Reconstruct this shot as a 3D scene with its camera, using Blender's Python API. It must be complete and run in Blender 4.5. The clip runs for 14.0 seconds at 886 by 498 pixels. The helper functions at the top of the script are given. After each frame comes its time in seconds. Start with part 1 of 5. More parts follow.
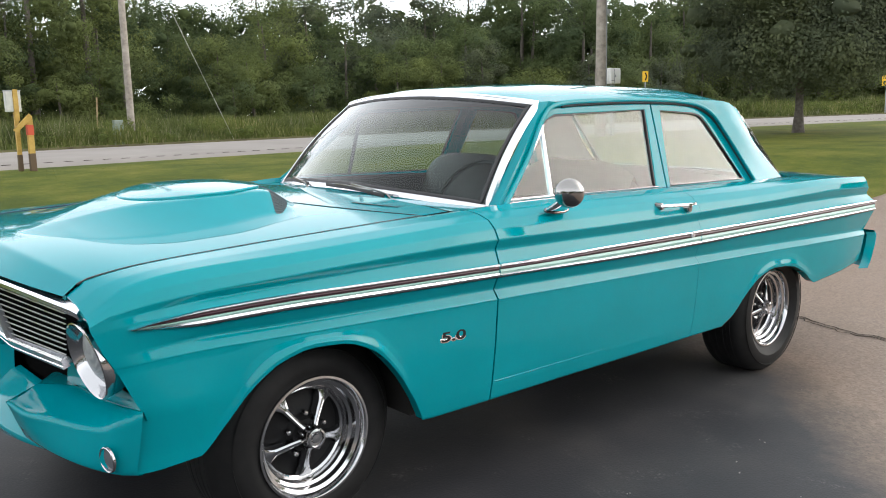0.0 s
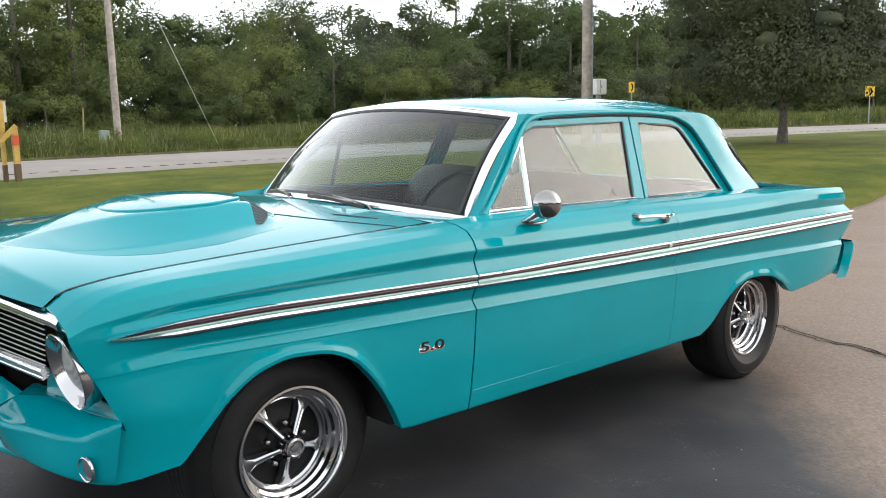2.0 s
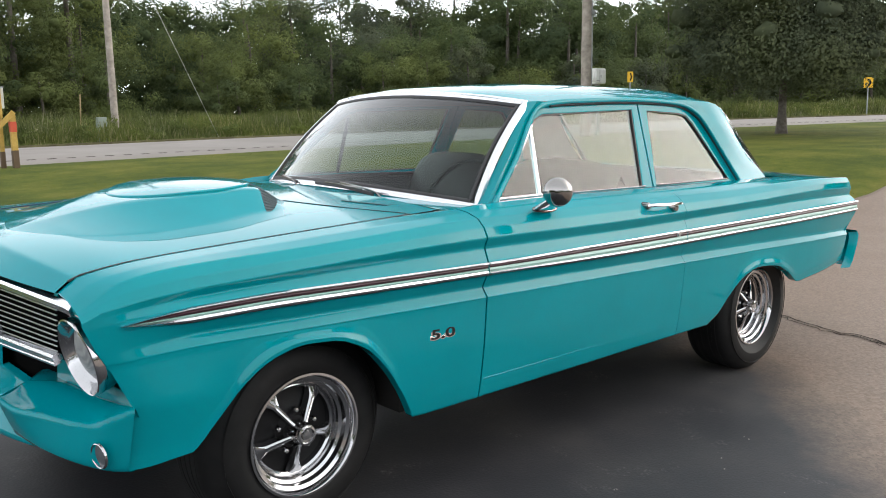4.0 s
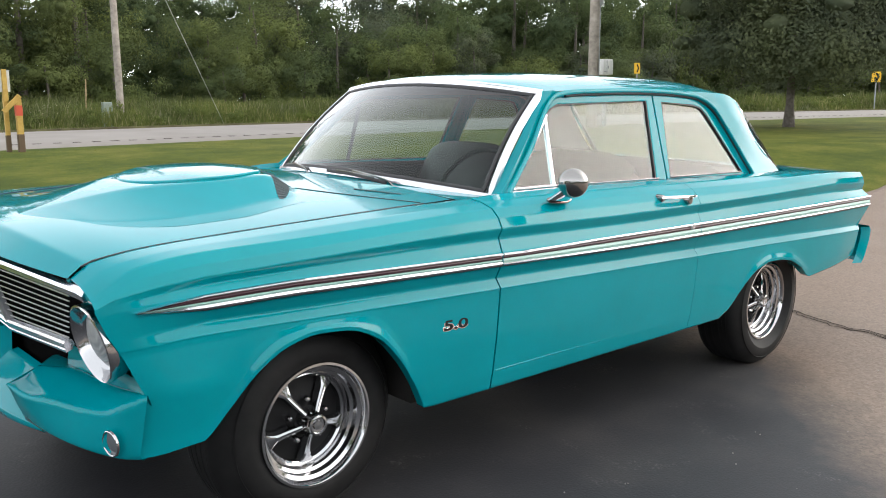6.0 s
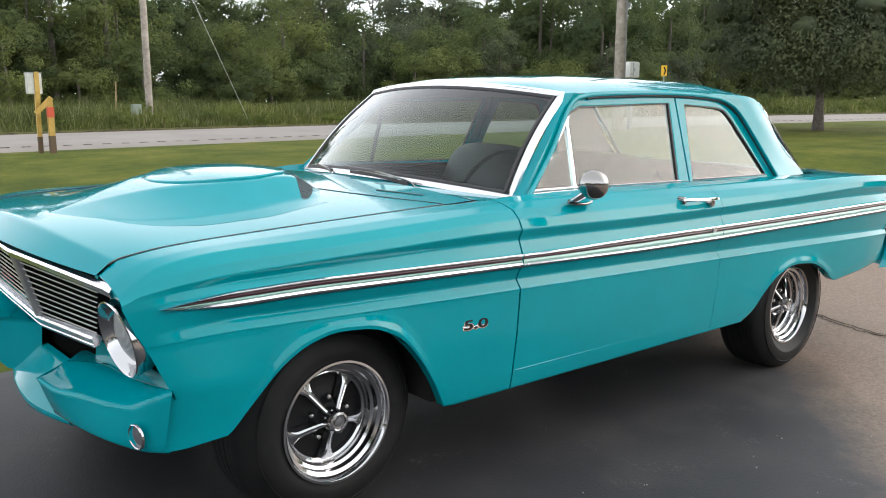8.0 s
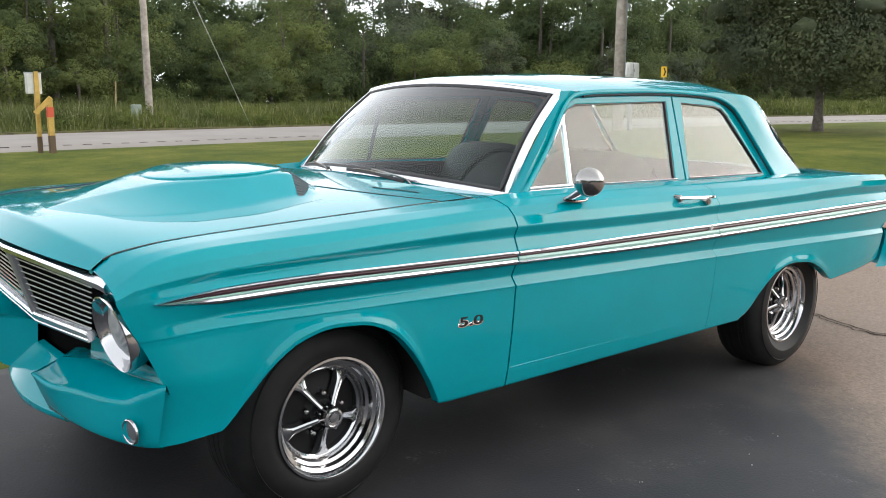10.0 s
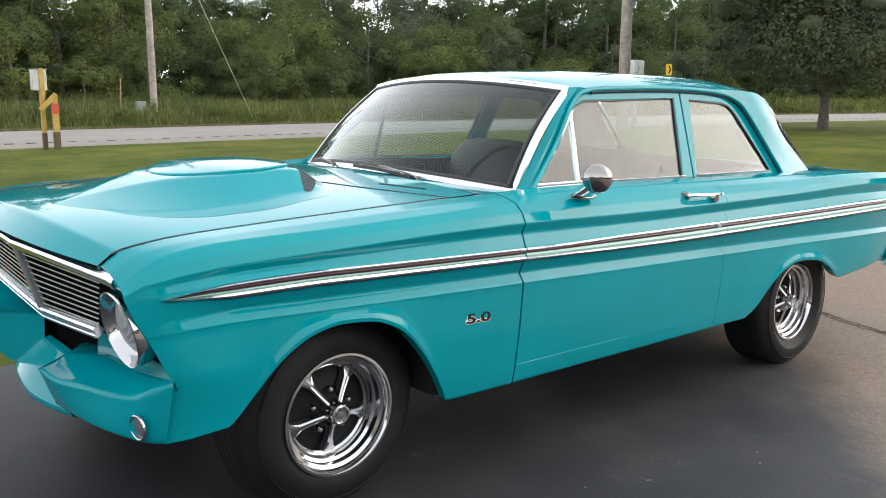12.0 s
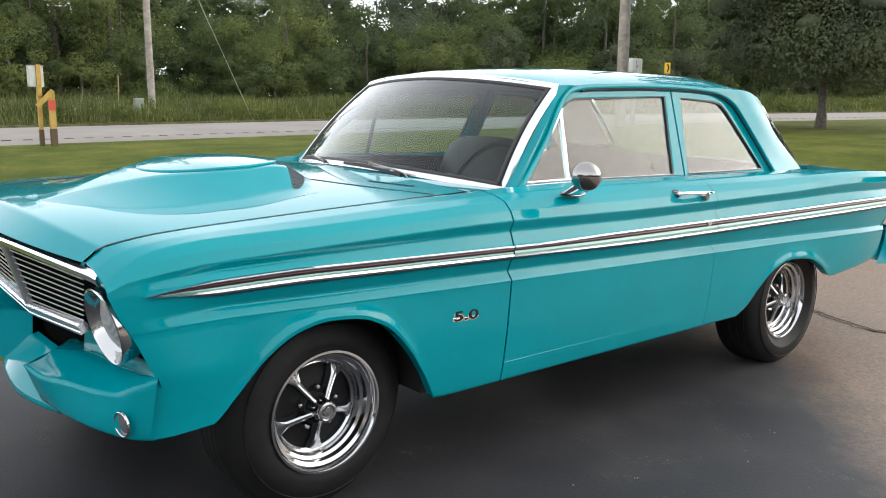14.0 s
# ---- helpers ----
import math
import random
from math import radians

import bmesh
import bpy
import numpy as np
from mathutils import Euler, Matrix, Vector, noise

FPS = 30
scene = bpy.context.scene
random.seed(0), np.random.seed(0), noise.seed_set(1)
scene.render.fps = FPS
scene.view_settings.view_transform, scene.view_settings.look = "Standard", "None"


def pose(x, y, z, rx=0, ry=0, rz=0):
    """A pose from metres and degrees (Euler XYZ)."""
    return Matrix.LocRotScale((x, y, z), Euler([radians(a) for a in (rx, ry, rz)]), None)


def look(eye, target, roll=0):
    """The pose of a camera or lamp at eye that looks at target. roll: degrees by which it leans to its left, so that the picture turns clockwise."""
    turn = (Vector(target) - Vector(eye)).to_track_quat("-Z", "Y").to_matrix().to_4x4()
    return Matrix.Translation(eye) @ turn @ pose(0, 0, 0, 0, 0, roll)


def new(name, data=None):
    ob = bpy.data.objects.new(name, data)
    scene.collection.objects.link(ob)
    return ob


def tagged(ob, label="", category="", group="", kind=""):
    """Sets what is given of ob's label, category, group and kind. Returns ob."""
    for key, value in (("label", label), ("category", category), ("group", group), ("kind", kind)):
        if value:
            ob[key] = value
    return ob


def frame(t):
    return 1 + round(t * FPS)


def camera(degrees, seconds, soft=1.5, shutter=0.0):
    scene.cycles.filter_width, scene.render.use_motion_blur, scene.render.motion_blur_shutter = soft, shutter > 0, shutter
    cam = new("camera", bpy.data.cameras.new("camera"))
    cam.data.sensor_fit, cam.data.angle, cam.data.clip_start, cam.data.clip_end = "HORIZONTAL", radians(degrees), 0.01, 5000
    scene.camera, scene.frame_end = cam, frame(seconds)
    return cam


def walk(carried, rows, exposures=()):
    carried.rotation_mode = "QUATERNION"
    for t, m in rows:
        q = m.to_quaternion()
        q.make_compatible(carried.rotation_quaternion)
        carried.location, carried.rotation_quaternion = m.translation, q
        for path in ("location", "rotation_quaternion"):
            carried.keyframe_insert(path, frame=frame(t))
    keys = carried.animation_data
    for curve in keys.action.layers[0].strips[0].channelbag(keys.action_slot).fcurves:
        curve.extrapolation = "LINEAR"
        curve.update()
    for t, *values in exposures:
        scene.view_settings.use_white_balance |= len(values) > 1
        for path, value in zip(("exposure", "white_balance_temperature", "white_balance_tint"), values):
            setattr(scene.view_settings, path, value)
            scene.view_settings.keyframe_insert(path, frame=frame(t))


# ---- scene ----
cam = camera(55.3, 14.0, soft=1.0)
walk(cam, [
    (0.0, pose(-1.3029, -2.8455, 1.2462, 81.303, 1.375, -42.201)),
    (0.5, pose(-1.3108, -2.8468, 1.2448, 81.337, 1.424, -42.127)),
    (1.0, pose(-1.3106, -2.8559, 1.2481, 81.379, 1.364, -42.118)),
    (1.5, pose(-1.3007, -2.8719, 1.2491, 81.902, 1.364, -42.909)),
    (2.0, pose(-1.3020, -2.8925, 1.2534, 81.953, 1.366, -42.991)),
    (2.5, pose(-1.3208, -2.8895, 1.2432, 81.930, 1.409, -43.001)),
    (3.0, pose(-1.3357, -2.8784, 1.2494, 81.883, 1.483, -42.515)),
    (5.5, pose(-1.3124, -2.8129, 1.2400, 80.176, 0.319, -44.470)),
    (6.0, pose(-1.3343, -2.8060, 1.2439, 80.519, 0.344, -42.859)),
    (6.5, pose(-1.3503, -2.8026, 1.2417, 80.614, 0.336, -41.104)),
    (7.0, pose(-1.3475, -2.8075, 1.2377, 80.621, 0.338, -41.095)),
    (7.5, pose(-1.3441, -2.8246, 1.2419, 80.695, 0.271, -41.098)),
    (8.0, pose(-1.3426, -2.8358, 1.2418, 80.696, 0.262, -41.136)),
    (10.5, pose(-1.3266, -2.8497, 1.2273, 80.784, 0.152, -41.144)),
    (11.0, pose(-1.3117, -2.8450, 1.2289, 80.753, 0.095, -41.186)),
    (11.5, pose(-1.3157, -2.8384, 1.2239, 80.629, 0.092, -41.116)),
    (12.0, pose(-1.3375, -2.8345, 1.2236, 80.604, 0.083, -40.846)),
    (12.5, pose(-1.3417, -2.8411, 1.2277, 80.522, -0.006, -40.698)),
    (13.0, pose(-1.3262, -2.8520, 1.2237, 80.443, -0.074, -40.714)),
    (13.5, pose(-1.3144, -2.8581, 1.2210, 80.441, -0.099, -40.783)),
    (14.0, pose(-1.3108, -2.8570, 1.2225, 80.456, -0.077, -40.904)),
], exposures=[(0.0, 0.08), (2.05, 0.12), (2.45, -0.10), (3.0, -0.16), (4.2, -0.04), (5.5, 0.12), (8.0, 0.08), (14.0, 0.08)])

# ---- light: bright overcast evening, the veiled sun low behind and to the right ----
SUN_EL, SUN_AZ = radians(23), radians(120)      # azimuth clockwise from +y
world = bpy.data.worlds.new("overcast_sky")
scene.world = world
world.use_nodes = True
wn, wl = world.node_tree.nodes, world.node_tree.links
sky = wn.new("ShaderNodeTexSky")
sky.sky_type, sky.sun_disc = "NISHITA", False
sky.sun_elevation, sky.sun_rotation = SUN_EL, SUN_AZ
sky.air_density, sky.dust_density, sky.ozone_density = 1.0, 5.0, 1.0
soft_sky = wn.new("ShaderNodeHueSaturation")
soft_sky.inputs["Saturation"].default_value = 0.7
wl.new(sky.outputs[0], soft_sky.inputs["Color"])
# a cloud layer over the whole sky: hazy and brighter towards the horizon, with the veiled sun's broad warm glow
def sky_math(kind, a, b):
    n = wn.new("ShaderNodeMath")
    n.operation = kind
    for value, slot in ((a, 0), (b, 1)):
        if isinstance(value, (int, float)):
            n.inputs[slot].default_value = value
        else:
            wl.new(value, n.inputs[slot])
    return n.outputs[0]


def sky_scale(color, factor):
    n = wn.new("ShaderNodeVectorMath")
    n.operation = "SCALE"
    n.inputs[0].default_value = color
    wl.new(factor, n.inputs["Scale"])
    return n.outputs[0]


where = wn.new("ShaderNodeTexCoord")
height = wn.new("ShaderNodeSeparateXYZ")
wl.new(where.outputs["Generated"], height.inputs[0])
low_sky = sky_math("SUBTRACT", 1.0, sky_math("MAXIMUM", height.outputs["Z"], 0.0))
haze = sky_math("ADD", sky_math("MULTIPLY", sky_math("POWER", low_sky, 4.0), 0.90), 0.72)
toward_sun = wn.new("ShaderNodeVectorMath")
toward_sun.operation = "DOT_PRODUCT"
wl.new(where.outputs["Generated"], toward_sun.inputs[0])
toward_sun.inputs[1].default_value = (math.sin(SUN_AZ) * math.cos(SUN_EL), math.cos(SUN_AZ) * math.cos(SUN_EL), math.sin(SUN_EL))
glow = sky_math("MULTIPLY", sky_math("POWER", sky_math("MAXIMUM", toward_sun.outputs["Value"], 0.0), 8.0), 1.45)
both = wn.new("ShaderNodeVectorMath")
both.operation = "ADD"
wl.new(sky_scale((15.2, 15.8, 16.6), haze), both.inputs[0])
wl.new(sky_scale((16.4, 15.4, 13.9), glow), both.inputs[1])
cloud = wn.new("ShaderNodeVectorMath")
cloud.operation = "MULTIPLY_ADD"
cloud.inputs[1].default_value = (0.135, 0.135, 0.135)
wl.new(soft_sky.outputs[0], cloud.inputs[0])
wl.new(both.outputs[0], cloud.inputs[2])
bg = wn["Background"]
wl.new(cloud.outputs[0], bg.inputs["Color"])
bg.inputs["Strength"].default_value = 0.13

sun_data = bpy.data.lights.new("sun", "SUN")
sun_data.energy, sun_data.angle, sun_data.color = 0.20, radians(24), (1.0, 0.91, 0.79)
sun = new("sun", sun_data)
sun_dir = Vector((math.sin(SUN_AZ) * math.cos(SUN_EL), math.cos(SUN_AZ) * math.cos(SUN_EL), math.sin(SUN_EL)))
sun.matrix_world = look(sun_dir * 40, (0, 0, 0))

# ---- materials ----
def material(name, color, rough=0.5, metal=0.0, coat=0.0, coat_rough=0.03, spec=0.5):
    m = bpy.data.materials.new(name)
    m.use_nodes = True
    b = m.node_tree.nodes["Principled BSDF"]
    b.inputs["Base Color"].default_value = (*color, 1)
    b.inputs["Roughness"].default_value = rough
    b.inputs["Metallic"].default_value = metal
    b.inputs["Coat Weight"].default_value = coat
    b.inputs["Coat Roughness"].default_value = coat_rough
    b.inputs["Specular IOR Level"].default_value = spec
    return m


def node(m, kind, **inputs):
    n = m.node_tree.nodes.new("ShaderNode" + kind)
    for key, value in inputs.items():
        n.inputs[key.replace("_", " ")].default_value = value
    return n


def wire(m, a, b):
    m.node_tree.links.new(a, b)


def bsdf(m):
    return m.node_tree.nodes["Principled BSDF"]


def mottle(m, stops, scale, detail=6.0, rough=0.6, warp=None):
    """Colour from a noise at real-world size: stops are (place, colour)."""
    co = node(m, "TexCoord")
    n = node(m, "TexNoise", Scale=scale, Detail=detail, Roughness=rough)
    wire(m, co.outputs["Object"], n.inputs["Vector"])
    ramp = m.node_tree.nodes.new("ShaderNodeValToRGB")
    els = ramp.color_ramp.elements
    while len(els) < len(stops):
        els.new(0.5)
    for e, (place, c) in zip(els, stops):
        e.position, e.color = place, (*c, 1)
    wire(m, n.outputs["Fac"], ramp.inputs["Fac"])
    return co, n, ramp


def bump(m, height, strength, distance=0.01, scale=None):
    b = node(m, "Bump", Strength=strength, Distance=distance)
    wire(m, height, b.inputs["Height"])
    wire(m, b.outputs[0], bsdf(m).inputs["Normal"])
    return b


def blend(m, fac, a, b, mode="MIX"):
    x = m.node_tree.nodes.new("ShaderNodeMix")
    x.data_type, x.blend_type = "RGBA", mode
    for value, slot in ((fac, 0), (a, 6), (b, 7)):
        if isinstance(value, (int, float)):
            x.inputs[slot].default_value = value
        elif isinstance(value, tuple):
            x.inputs[slot].default_value = (*value, 1)
        else:
            wire(m, value, x.inputs[slot])
    return x.outputs[2]


paint = material("turquoise_paint", (0.003, 0.33, 0.36), 0.35, coat=1.0, coat_rough=0.015, spec=0.0)
bsdf(paint).inputs["Coat IOR"].default_value = 1.7
# the clear lacquer shines far more at a glancing angle than face on
glance = node(paint, "LayerWeight", Blend=0.5)
sheen = node(paint, "MapRange")
sheen.inputs["From Min"].default_value, sheen.inputs["From Max"].default_value = 0.64, 0.86
sheen.inputs["To Min"].default_value, sheen.inputs["To Max"].default_value = 0.32, 1.0
wire(paint, glance.outputs["Facing"], sheen.inputs["Value"])
wire(paint, sheen.outputs[0], bsdf(paint).inputs["Coat Weight"])
_, pn, pr = mottle(paint, [(0.3, (0.0, 0.214, 0.252)), (0.7, (0.0, 0.234, 0.276))], 3.0, 3.0)
wire(paint, pr.outputs[0], bsdf(paint).inputs["Base Color"])
orange = node(paint, "TexNoise", Scale=240.0, Detail=2.0)
wire(paint, bump(paint, orange.outputs["Fac"], 0.015, 0.002).outputs[0], bsdf(paint).inputs["Coat Normal"])
chrome = material("chrome", (0.82, 0.83, 0.84), 0.07, 1.0)
_, cn, cr = mottle(chrome, [(0.35, (0.05, 0.05, 0.05)), (0.75, (0.13, 0.13, 0.13))], 30.0)
wire(chrome, cr.outputs[0], bsdf(chrome).inputs["Roughness"])
aged_chrome = material("aged_chrome", (0.50, 0.50, 0.51), 0.12, 1.0)
_, _, acr = mottle(aged_chrome, [(0.3, (0.07, 0.07, 0.07)), (0.75, (0.20, 0.20, 0.20))], 40.0)
wire(aged_chrome, acr.outputs[0], bsdf(aged_chrome).inputs["Roughness"])
matt_black = material("matt_black_backing", (0.006, 0.006, 0.006), 1.0, spec=0.0)
steel = material("bright_trim_steel", (0.70, 0.70, 0.73), 0.26, 1.0)
maroon = material("dark_maroon_trim_paint", (0.045, 0.012, 0.02), 0.4)
seafoam = material("pale_green_trim_fill", (0.26, 0.44, 0.39), 0.4)
rubber = material("tyre_rubber", (0.018, 0.018, 0.019), 0.62, spec=0.25)
_, rn, rr = mottle(rubber, [(0.3, (0.006, 0.006, 0.0063)), (0.75, (0.014, 0.0137, 0.0135))], 14.0)
wire(rubber, rr.outputs[0], bsdf(rubber).inputs["Base Color"])
seal = material("black_rubber_seal", (0.012, 0.012, 0.013), 0.5)
black = material("satin_black_paint", (0.006, 0.006, 0.0065), 0.5, spec=0.25)
under = material("dark_underbody", (0.02, 0.018, 0.016), 0.8)
rusty = material("brown_exhaust_metal", (0.10, 0.055, 0.035), 0.7, 0.3)
vinyl = material("dark_grey_vinyl", (0.016, 0.017, 0.019), 0.5)
carpet = material("dark_carpet", (0.02, 0.02, 0.022), 0.95)
liner = material("pale_headliner", (0.45, 0.43, 0.40), 0.8)
argent = material("argent_grey_grille_paint", (0.30, 0.30, 0.31), 0.35, 0.6)
bar_metal = material("bright_grille_bar", (0.74, 0.75, 0.76), 0.30, 0.6)
mesh_wire_mat = material("grey_mesh_wire", (0.10, 0.12, 0.13), 0.5, 0.5)
mesh_dark = material("dark_wire_mesh", (0.03, 0.05, 0.055), 0.5, 0.4)
lens_glass = material("clear_lens_glass", (0.30, 0.31, 0.32), 0.30, 0.0)
lamp_glass = material("smoky_lamp_glass", (0.10, 0.11, 0.12), 0.1)
flute = node(lens_glass, "TexWave", Scale=55.0, Distortion=0.0)
lens_co = node(lens_glass, "TexCoord")
wire(lens_glass, lens_co.outputs["Object"], flute.inputs["Vector"])
bump(lens_glass, flute.outputs["Fac"], 0.5, 0.004)
lamp_silver = material("aged_lamp_silver", (0.20, 0.20, 0.20), 0.45, 0.8)
amber_red = material("red_lens", (0.35, 0.01, 0.01), 0.15)


def pane_material(name, tint, gloss, band=None, steep=5.0):
    """Thin glass: clear, with a mirror-like reflection that grows towards grazing."""
    m = bpy.data.materials.new(name)
    m.use_nodes = True
    t = m.node_tree
    t.nodes.remove(t.nodes["Principled BSDF"])
    out = t.nodes["Material Output"]
    clear = t.nodes.new("ShaderNodeBsdfTransparent")
    clear.inputs[0].default_value = (*tint, 1)
    if band:
        # a darker shade band along the upper edge
        co = t.nodes.new("ShaderNodeTexCoord")
        xyz = t.nodes.new("ShaderNodeSeparateXYZ")
        t.links.new(co.outputs["Object"], xyz.inputs[0])
        up = t.nodes.new("ShaderNodeMapRange")
        up.inputs["From Min"].default_value, up.inputs["From Max"].default_value = 1.18, 1.34
        t.links.new(xyz.outputs["Z"], up.inputs["Value"])
        tone = t.nodes.new("ShaderNodeMix")
        tone.data_type = "RGBA"
        tone.inputs[6].default_value, tone.inputs[7].default_value = (*tint, 1), (*band, 1)
        t.links.new(up.outputs[0], tone.inputs[0])
        t.links.new(tone.outputs[2], clear.inputs[0])
    shine = t.nodes.new("ShaderNodeBsdfGlossy")
    shine.inputs["Roughness"].default_value = 0.01
    shine.inputs["Color"].default_value = (1, 1, 1, 1)
    facing = t.nodes.new("ShaderNodeLayerWeight")
    facing.inputs["Blend"].default_value = 0.5
    power = t.nodes.new("ShaderNodeMath")
    power.operation, power.inputs[1].default_value = "POWER", steep
    share = t.nodes.new("ShaderNodeMath")
    share.operation, share.use_clamp = "MULTIPLY_ADD", True
    share.inputs[1].default_value, share.inputs[2].default_value = 1 - gloss, gloss
    t.links.new(facing.outputs["Facing"], power.inputs[0])
    t.links.new(power.outputs[0], share.inputs[0])
    mix = t.nodes.new("ShaderNodeMixShader")
    t.links.new(share.outputs[0], mix.inputs[0])
    t.links.new(clear.outputs[0], mix.inputs[1])
    t.links.new(shine.outputs[0], mix.inputs[2])
    t.links.new(mix.outputs[0], out.inputs["Surface"])
    return m


screen_glass = pane_material("windscreen_glass", (0.78, 0.94, 0.92), 0.022, (0.20, 0.18, 0.24), 3.6)
back_glass = pane_material("rear_window_glass", (0.72, 0.84, 0.82), 0.06)
side_glass = pane_material("side_window_glass", (0.66, 0.70, 0.66), 0.042)

asphalt = material("sealed_asphalt", (0.03, 0.03, 0.032), 0.5, spec=0.2)
co, an, ar = mottle(asphalt, [(0.30, (0.017, 0.018, 0.021)), (0.50, (0.031, 0.031, 0.034)), (0.72, (0.058, 0.055, 0.054))], 1.1, 8.0, 0.62)
fine = node(asphalt, "TexNoise", Scale=150.0, Detail=3.0)
wire(asphalt, co.outputs["Object"], fine.inputs["Vector"])
grit = node(asphalt, "TexVoronoi", Scale=95.0)
wire(asphalt, co.outputs["Object"], grit.inputs["Vector"])
tarred = blend(asphalt, 0.35, ar.outputs[0], fine.outputs["Fac"], "OVERLAY")
stretch = node(asphalt, "Mapping")
stretch.inputs["Scale"].default_value = (1.7, 1.2, 1.0)
stretch.inputs["Rotation"].default_value = (0, 0, 0.5)
wire(asphalt, co.outputs["Object"], stretch.inputs["Vector"])
scuff = node(asphalt, "TexNoise", Scale=2.6, Detail=9.0, Roughness=0.72)
wire(asphalt, stretch.outputs[0], scuff.inputs["Vector"])
worn = node(asphalt, "MapRange")
worn.inputs["From Min"].default_value, worn.inputs["From Max"].default_value = 0.57, 0.76
wire(asphalt, scuff.outputs["Fac"], worn.inputs["Value"])
speck = node(asphalt, "TexNoise", Scale=70.0, Detail=4.0, Roughness=0.7)
wire(asphalt, co.outputs["Object"], speck.inputs["Vector"])
dots = node(asphalt, "MapRange")
dots.inputs["From Min"].default_value, dots.inputs["From Max"].default_value = 0.52, 0.66
wire(asphalt, speck.outputs["Fac"], dots.inputs["Value"])
grains = node(asphalt, "Math")
grains.operation = "MULTIPLY"
wire(asphalt, worn.outputs[0], grains.inputs[0])
wire(asphalt, dots.outputs[0], grains.inputs[1])
sealed = blend(asphalt, grains.outputs[0], tarred, (0.19, 0.18, 0.17))
# past the rear wheel warm glare is painted in as sandy brown stones
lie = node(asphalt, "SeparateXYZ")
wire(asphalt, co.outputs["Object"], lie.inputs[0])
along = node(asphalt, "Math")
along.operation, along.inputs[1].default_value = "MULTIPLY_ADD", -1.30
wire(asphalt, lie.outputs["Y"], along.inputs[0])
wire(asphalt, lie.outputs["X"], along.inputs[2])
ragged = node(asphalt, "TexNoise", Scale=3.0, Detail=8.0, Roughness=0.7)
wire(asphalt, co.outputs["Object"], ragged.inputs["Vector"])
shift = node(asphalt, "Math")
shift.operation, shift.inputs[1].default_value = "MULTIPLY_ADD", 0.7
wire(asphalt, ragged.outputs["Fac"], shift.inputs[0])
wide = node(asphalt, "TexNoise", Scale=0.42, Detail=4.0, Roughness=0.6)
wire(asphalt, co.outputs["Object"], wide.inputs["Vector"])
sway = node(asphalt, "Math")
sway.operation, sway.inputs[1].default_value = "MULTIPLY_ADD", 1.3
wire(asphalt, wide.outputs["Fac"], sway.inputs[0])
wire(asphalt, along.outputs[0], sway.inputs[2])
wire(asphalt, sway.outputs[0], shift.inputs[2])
# the painted glare reaches further in under the car
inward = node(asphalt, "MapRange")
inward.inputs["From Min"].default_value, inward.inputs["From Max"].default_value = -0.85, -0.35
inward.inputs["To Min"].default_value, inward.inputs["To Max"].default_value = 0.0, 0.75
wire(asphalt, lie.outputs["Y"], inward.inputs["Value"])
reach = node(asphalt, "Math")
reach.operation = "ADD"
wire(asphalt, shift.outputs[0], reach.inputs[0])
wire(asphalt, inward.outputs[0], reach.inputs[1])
glare_mask = node(asphalt, "MapRange")
glare_mask.inputs["From Min"].default_value, glare_mask.inputs["From Max"].default_value = 4.80, 5.42
wire(asphalt, reach.outputs[0], glare_mask.inputs["Value"])
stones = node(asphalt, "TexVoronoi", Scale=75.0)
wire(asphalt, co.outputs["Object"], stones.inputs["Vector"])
glare_tone = asphalt.node_tree.nodes.new("ShaderNodeValToRGB")
glare_tone.color_ramp.elements[0].color, glare_tone.color_ramp.elements[1].color = (0.085, 0.058, 0.043, 1), (0.28, 0.212, 0.165, 1)
wire(asphalt, blend(asphalt, 0.45, stones.outputs["Color"], fine.outputs["Fac"]), glare_tone.inputs["Fac"])
wire(asphalt, blend(asphalt, glare_mask.outputs[0], sealed, glare_tone.outputs[0]), bsdf(asphalt).inputs["Base Color"])
rough_ramp = node(asphalt, "MapRange")
rough_ramp.inputs["To Min"].default_value, rough_ramp.inputs["To Max"].default_value = 0.42, 0.66
wire(asphalt, an.outputs["Fac"], rough_ramp.inputs["Value"])
wire(asphalt, rough_ramp.outputs[0], bsdf(asphalt).inputs["Roughness"])
bump(asphalt, grit.outputs["Distance"], 0.16, 0.003)

road_mat = material("worn_grey_road", (0.27, 0.26, 0.25), 0.85)
_, _, rdr = mottle(road_mat, [(0.3, (0.19, 0.168, 0.152)), (0.7, (0.25, 0.226, 0.206))], 0.6, 8.0)
wire(road_mat, rdr.outputs[0], bsdf(road_mat).inputs["Base Color"])
crack_mat = material("black_crack_filler", (0.040, 0.034, 0.029), 0.95, spec=0.05)

lawn = material("mown_lawn", (0.09, 0.11, 0.02), 0.9, spec=0.1)
lco, ln, lr = mottle(lawn, [(0.36, (0.044, 0.062, 0.008)), (0.5, (0.072, 0.088, 0.011)), (0.64, (0.120, 0.116, 0.022))], 0.8, 10.0, 0.68)
l2 = node(lawn, "TexNoise", Scale=35.0, Detail=4.0)
wire(lawn, lco.outputs["Object"], l2.inputs["Vector"])
wire(lawn, blend(lawn, 0.5, lr.outputs[0], l2.outputs["Fac"], "OVERLAY"), bsdf(lawn).inputs["Base Color"])
bump(lawn, l2.outputs["Fac"], 0.10, 0.02)


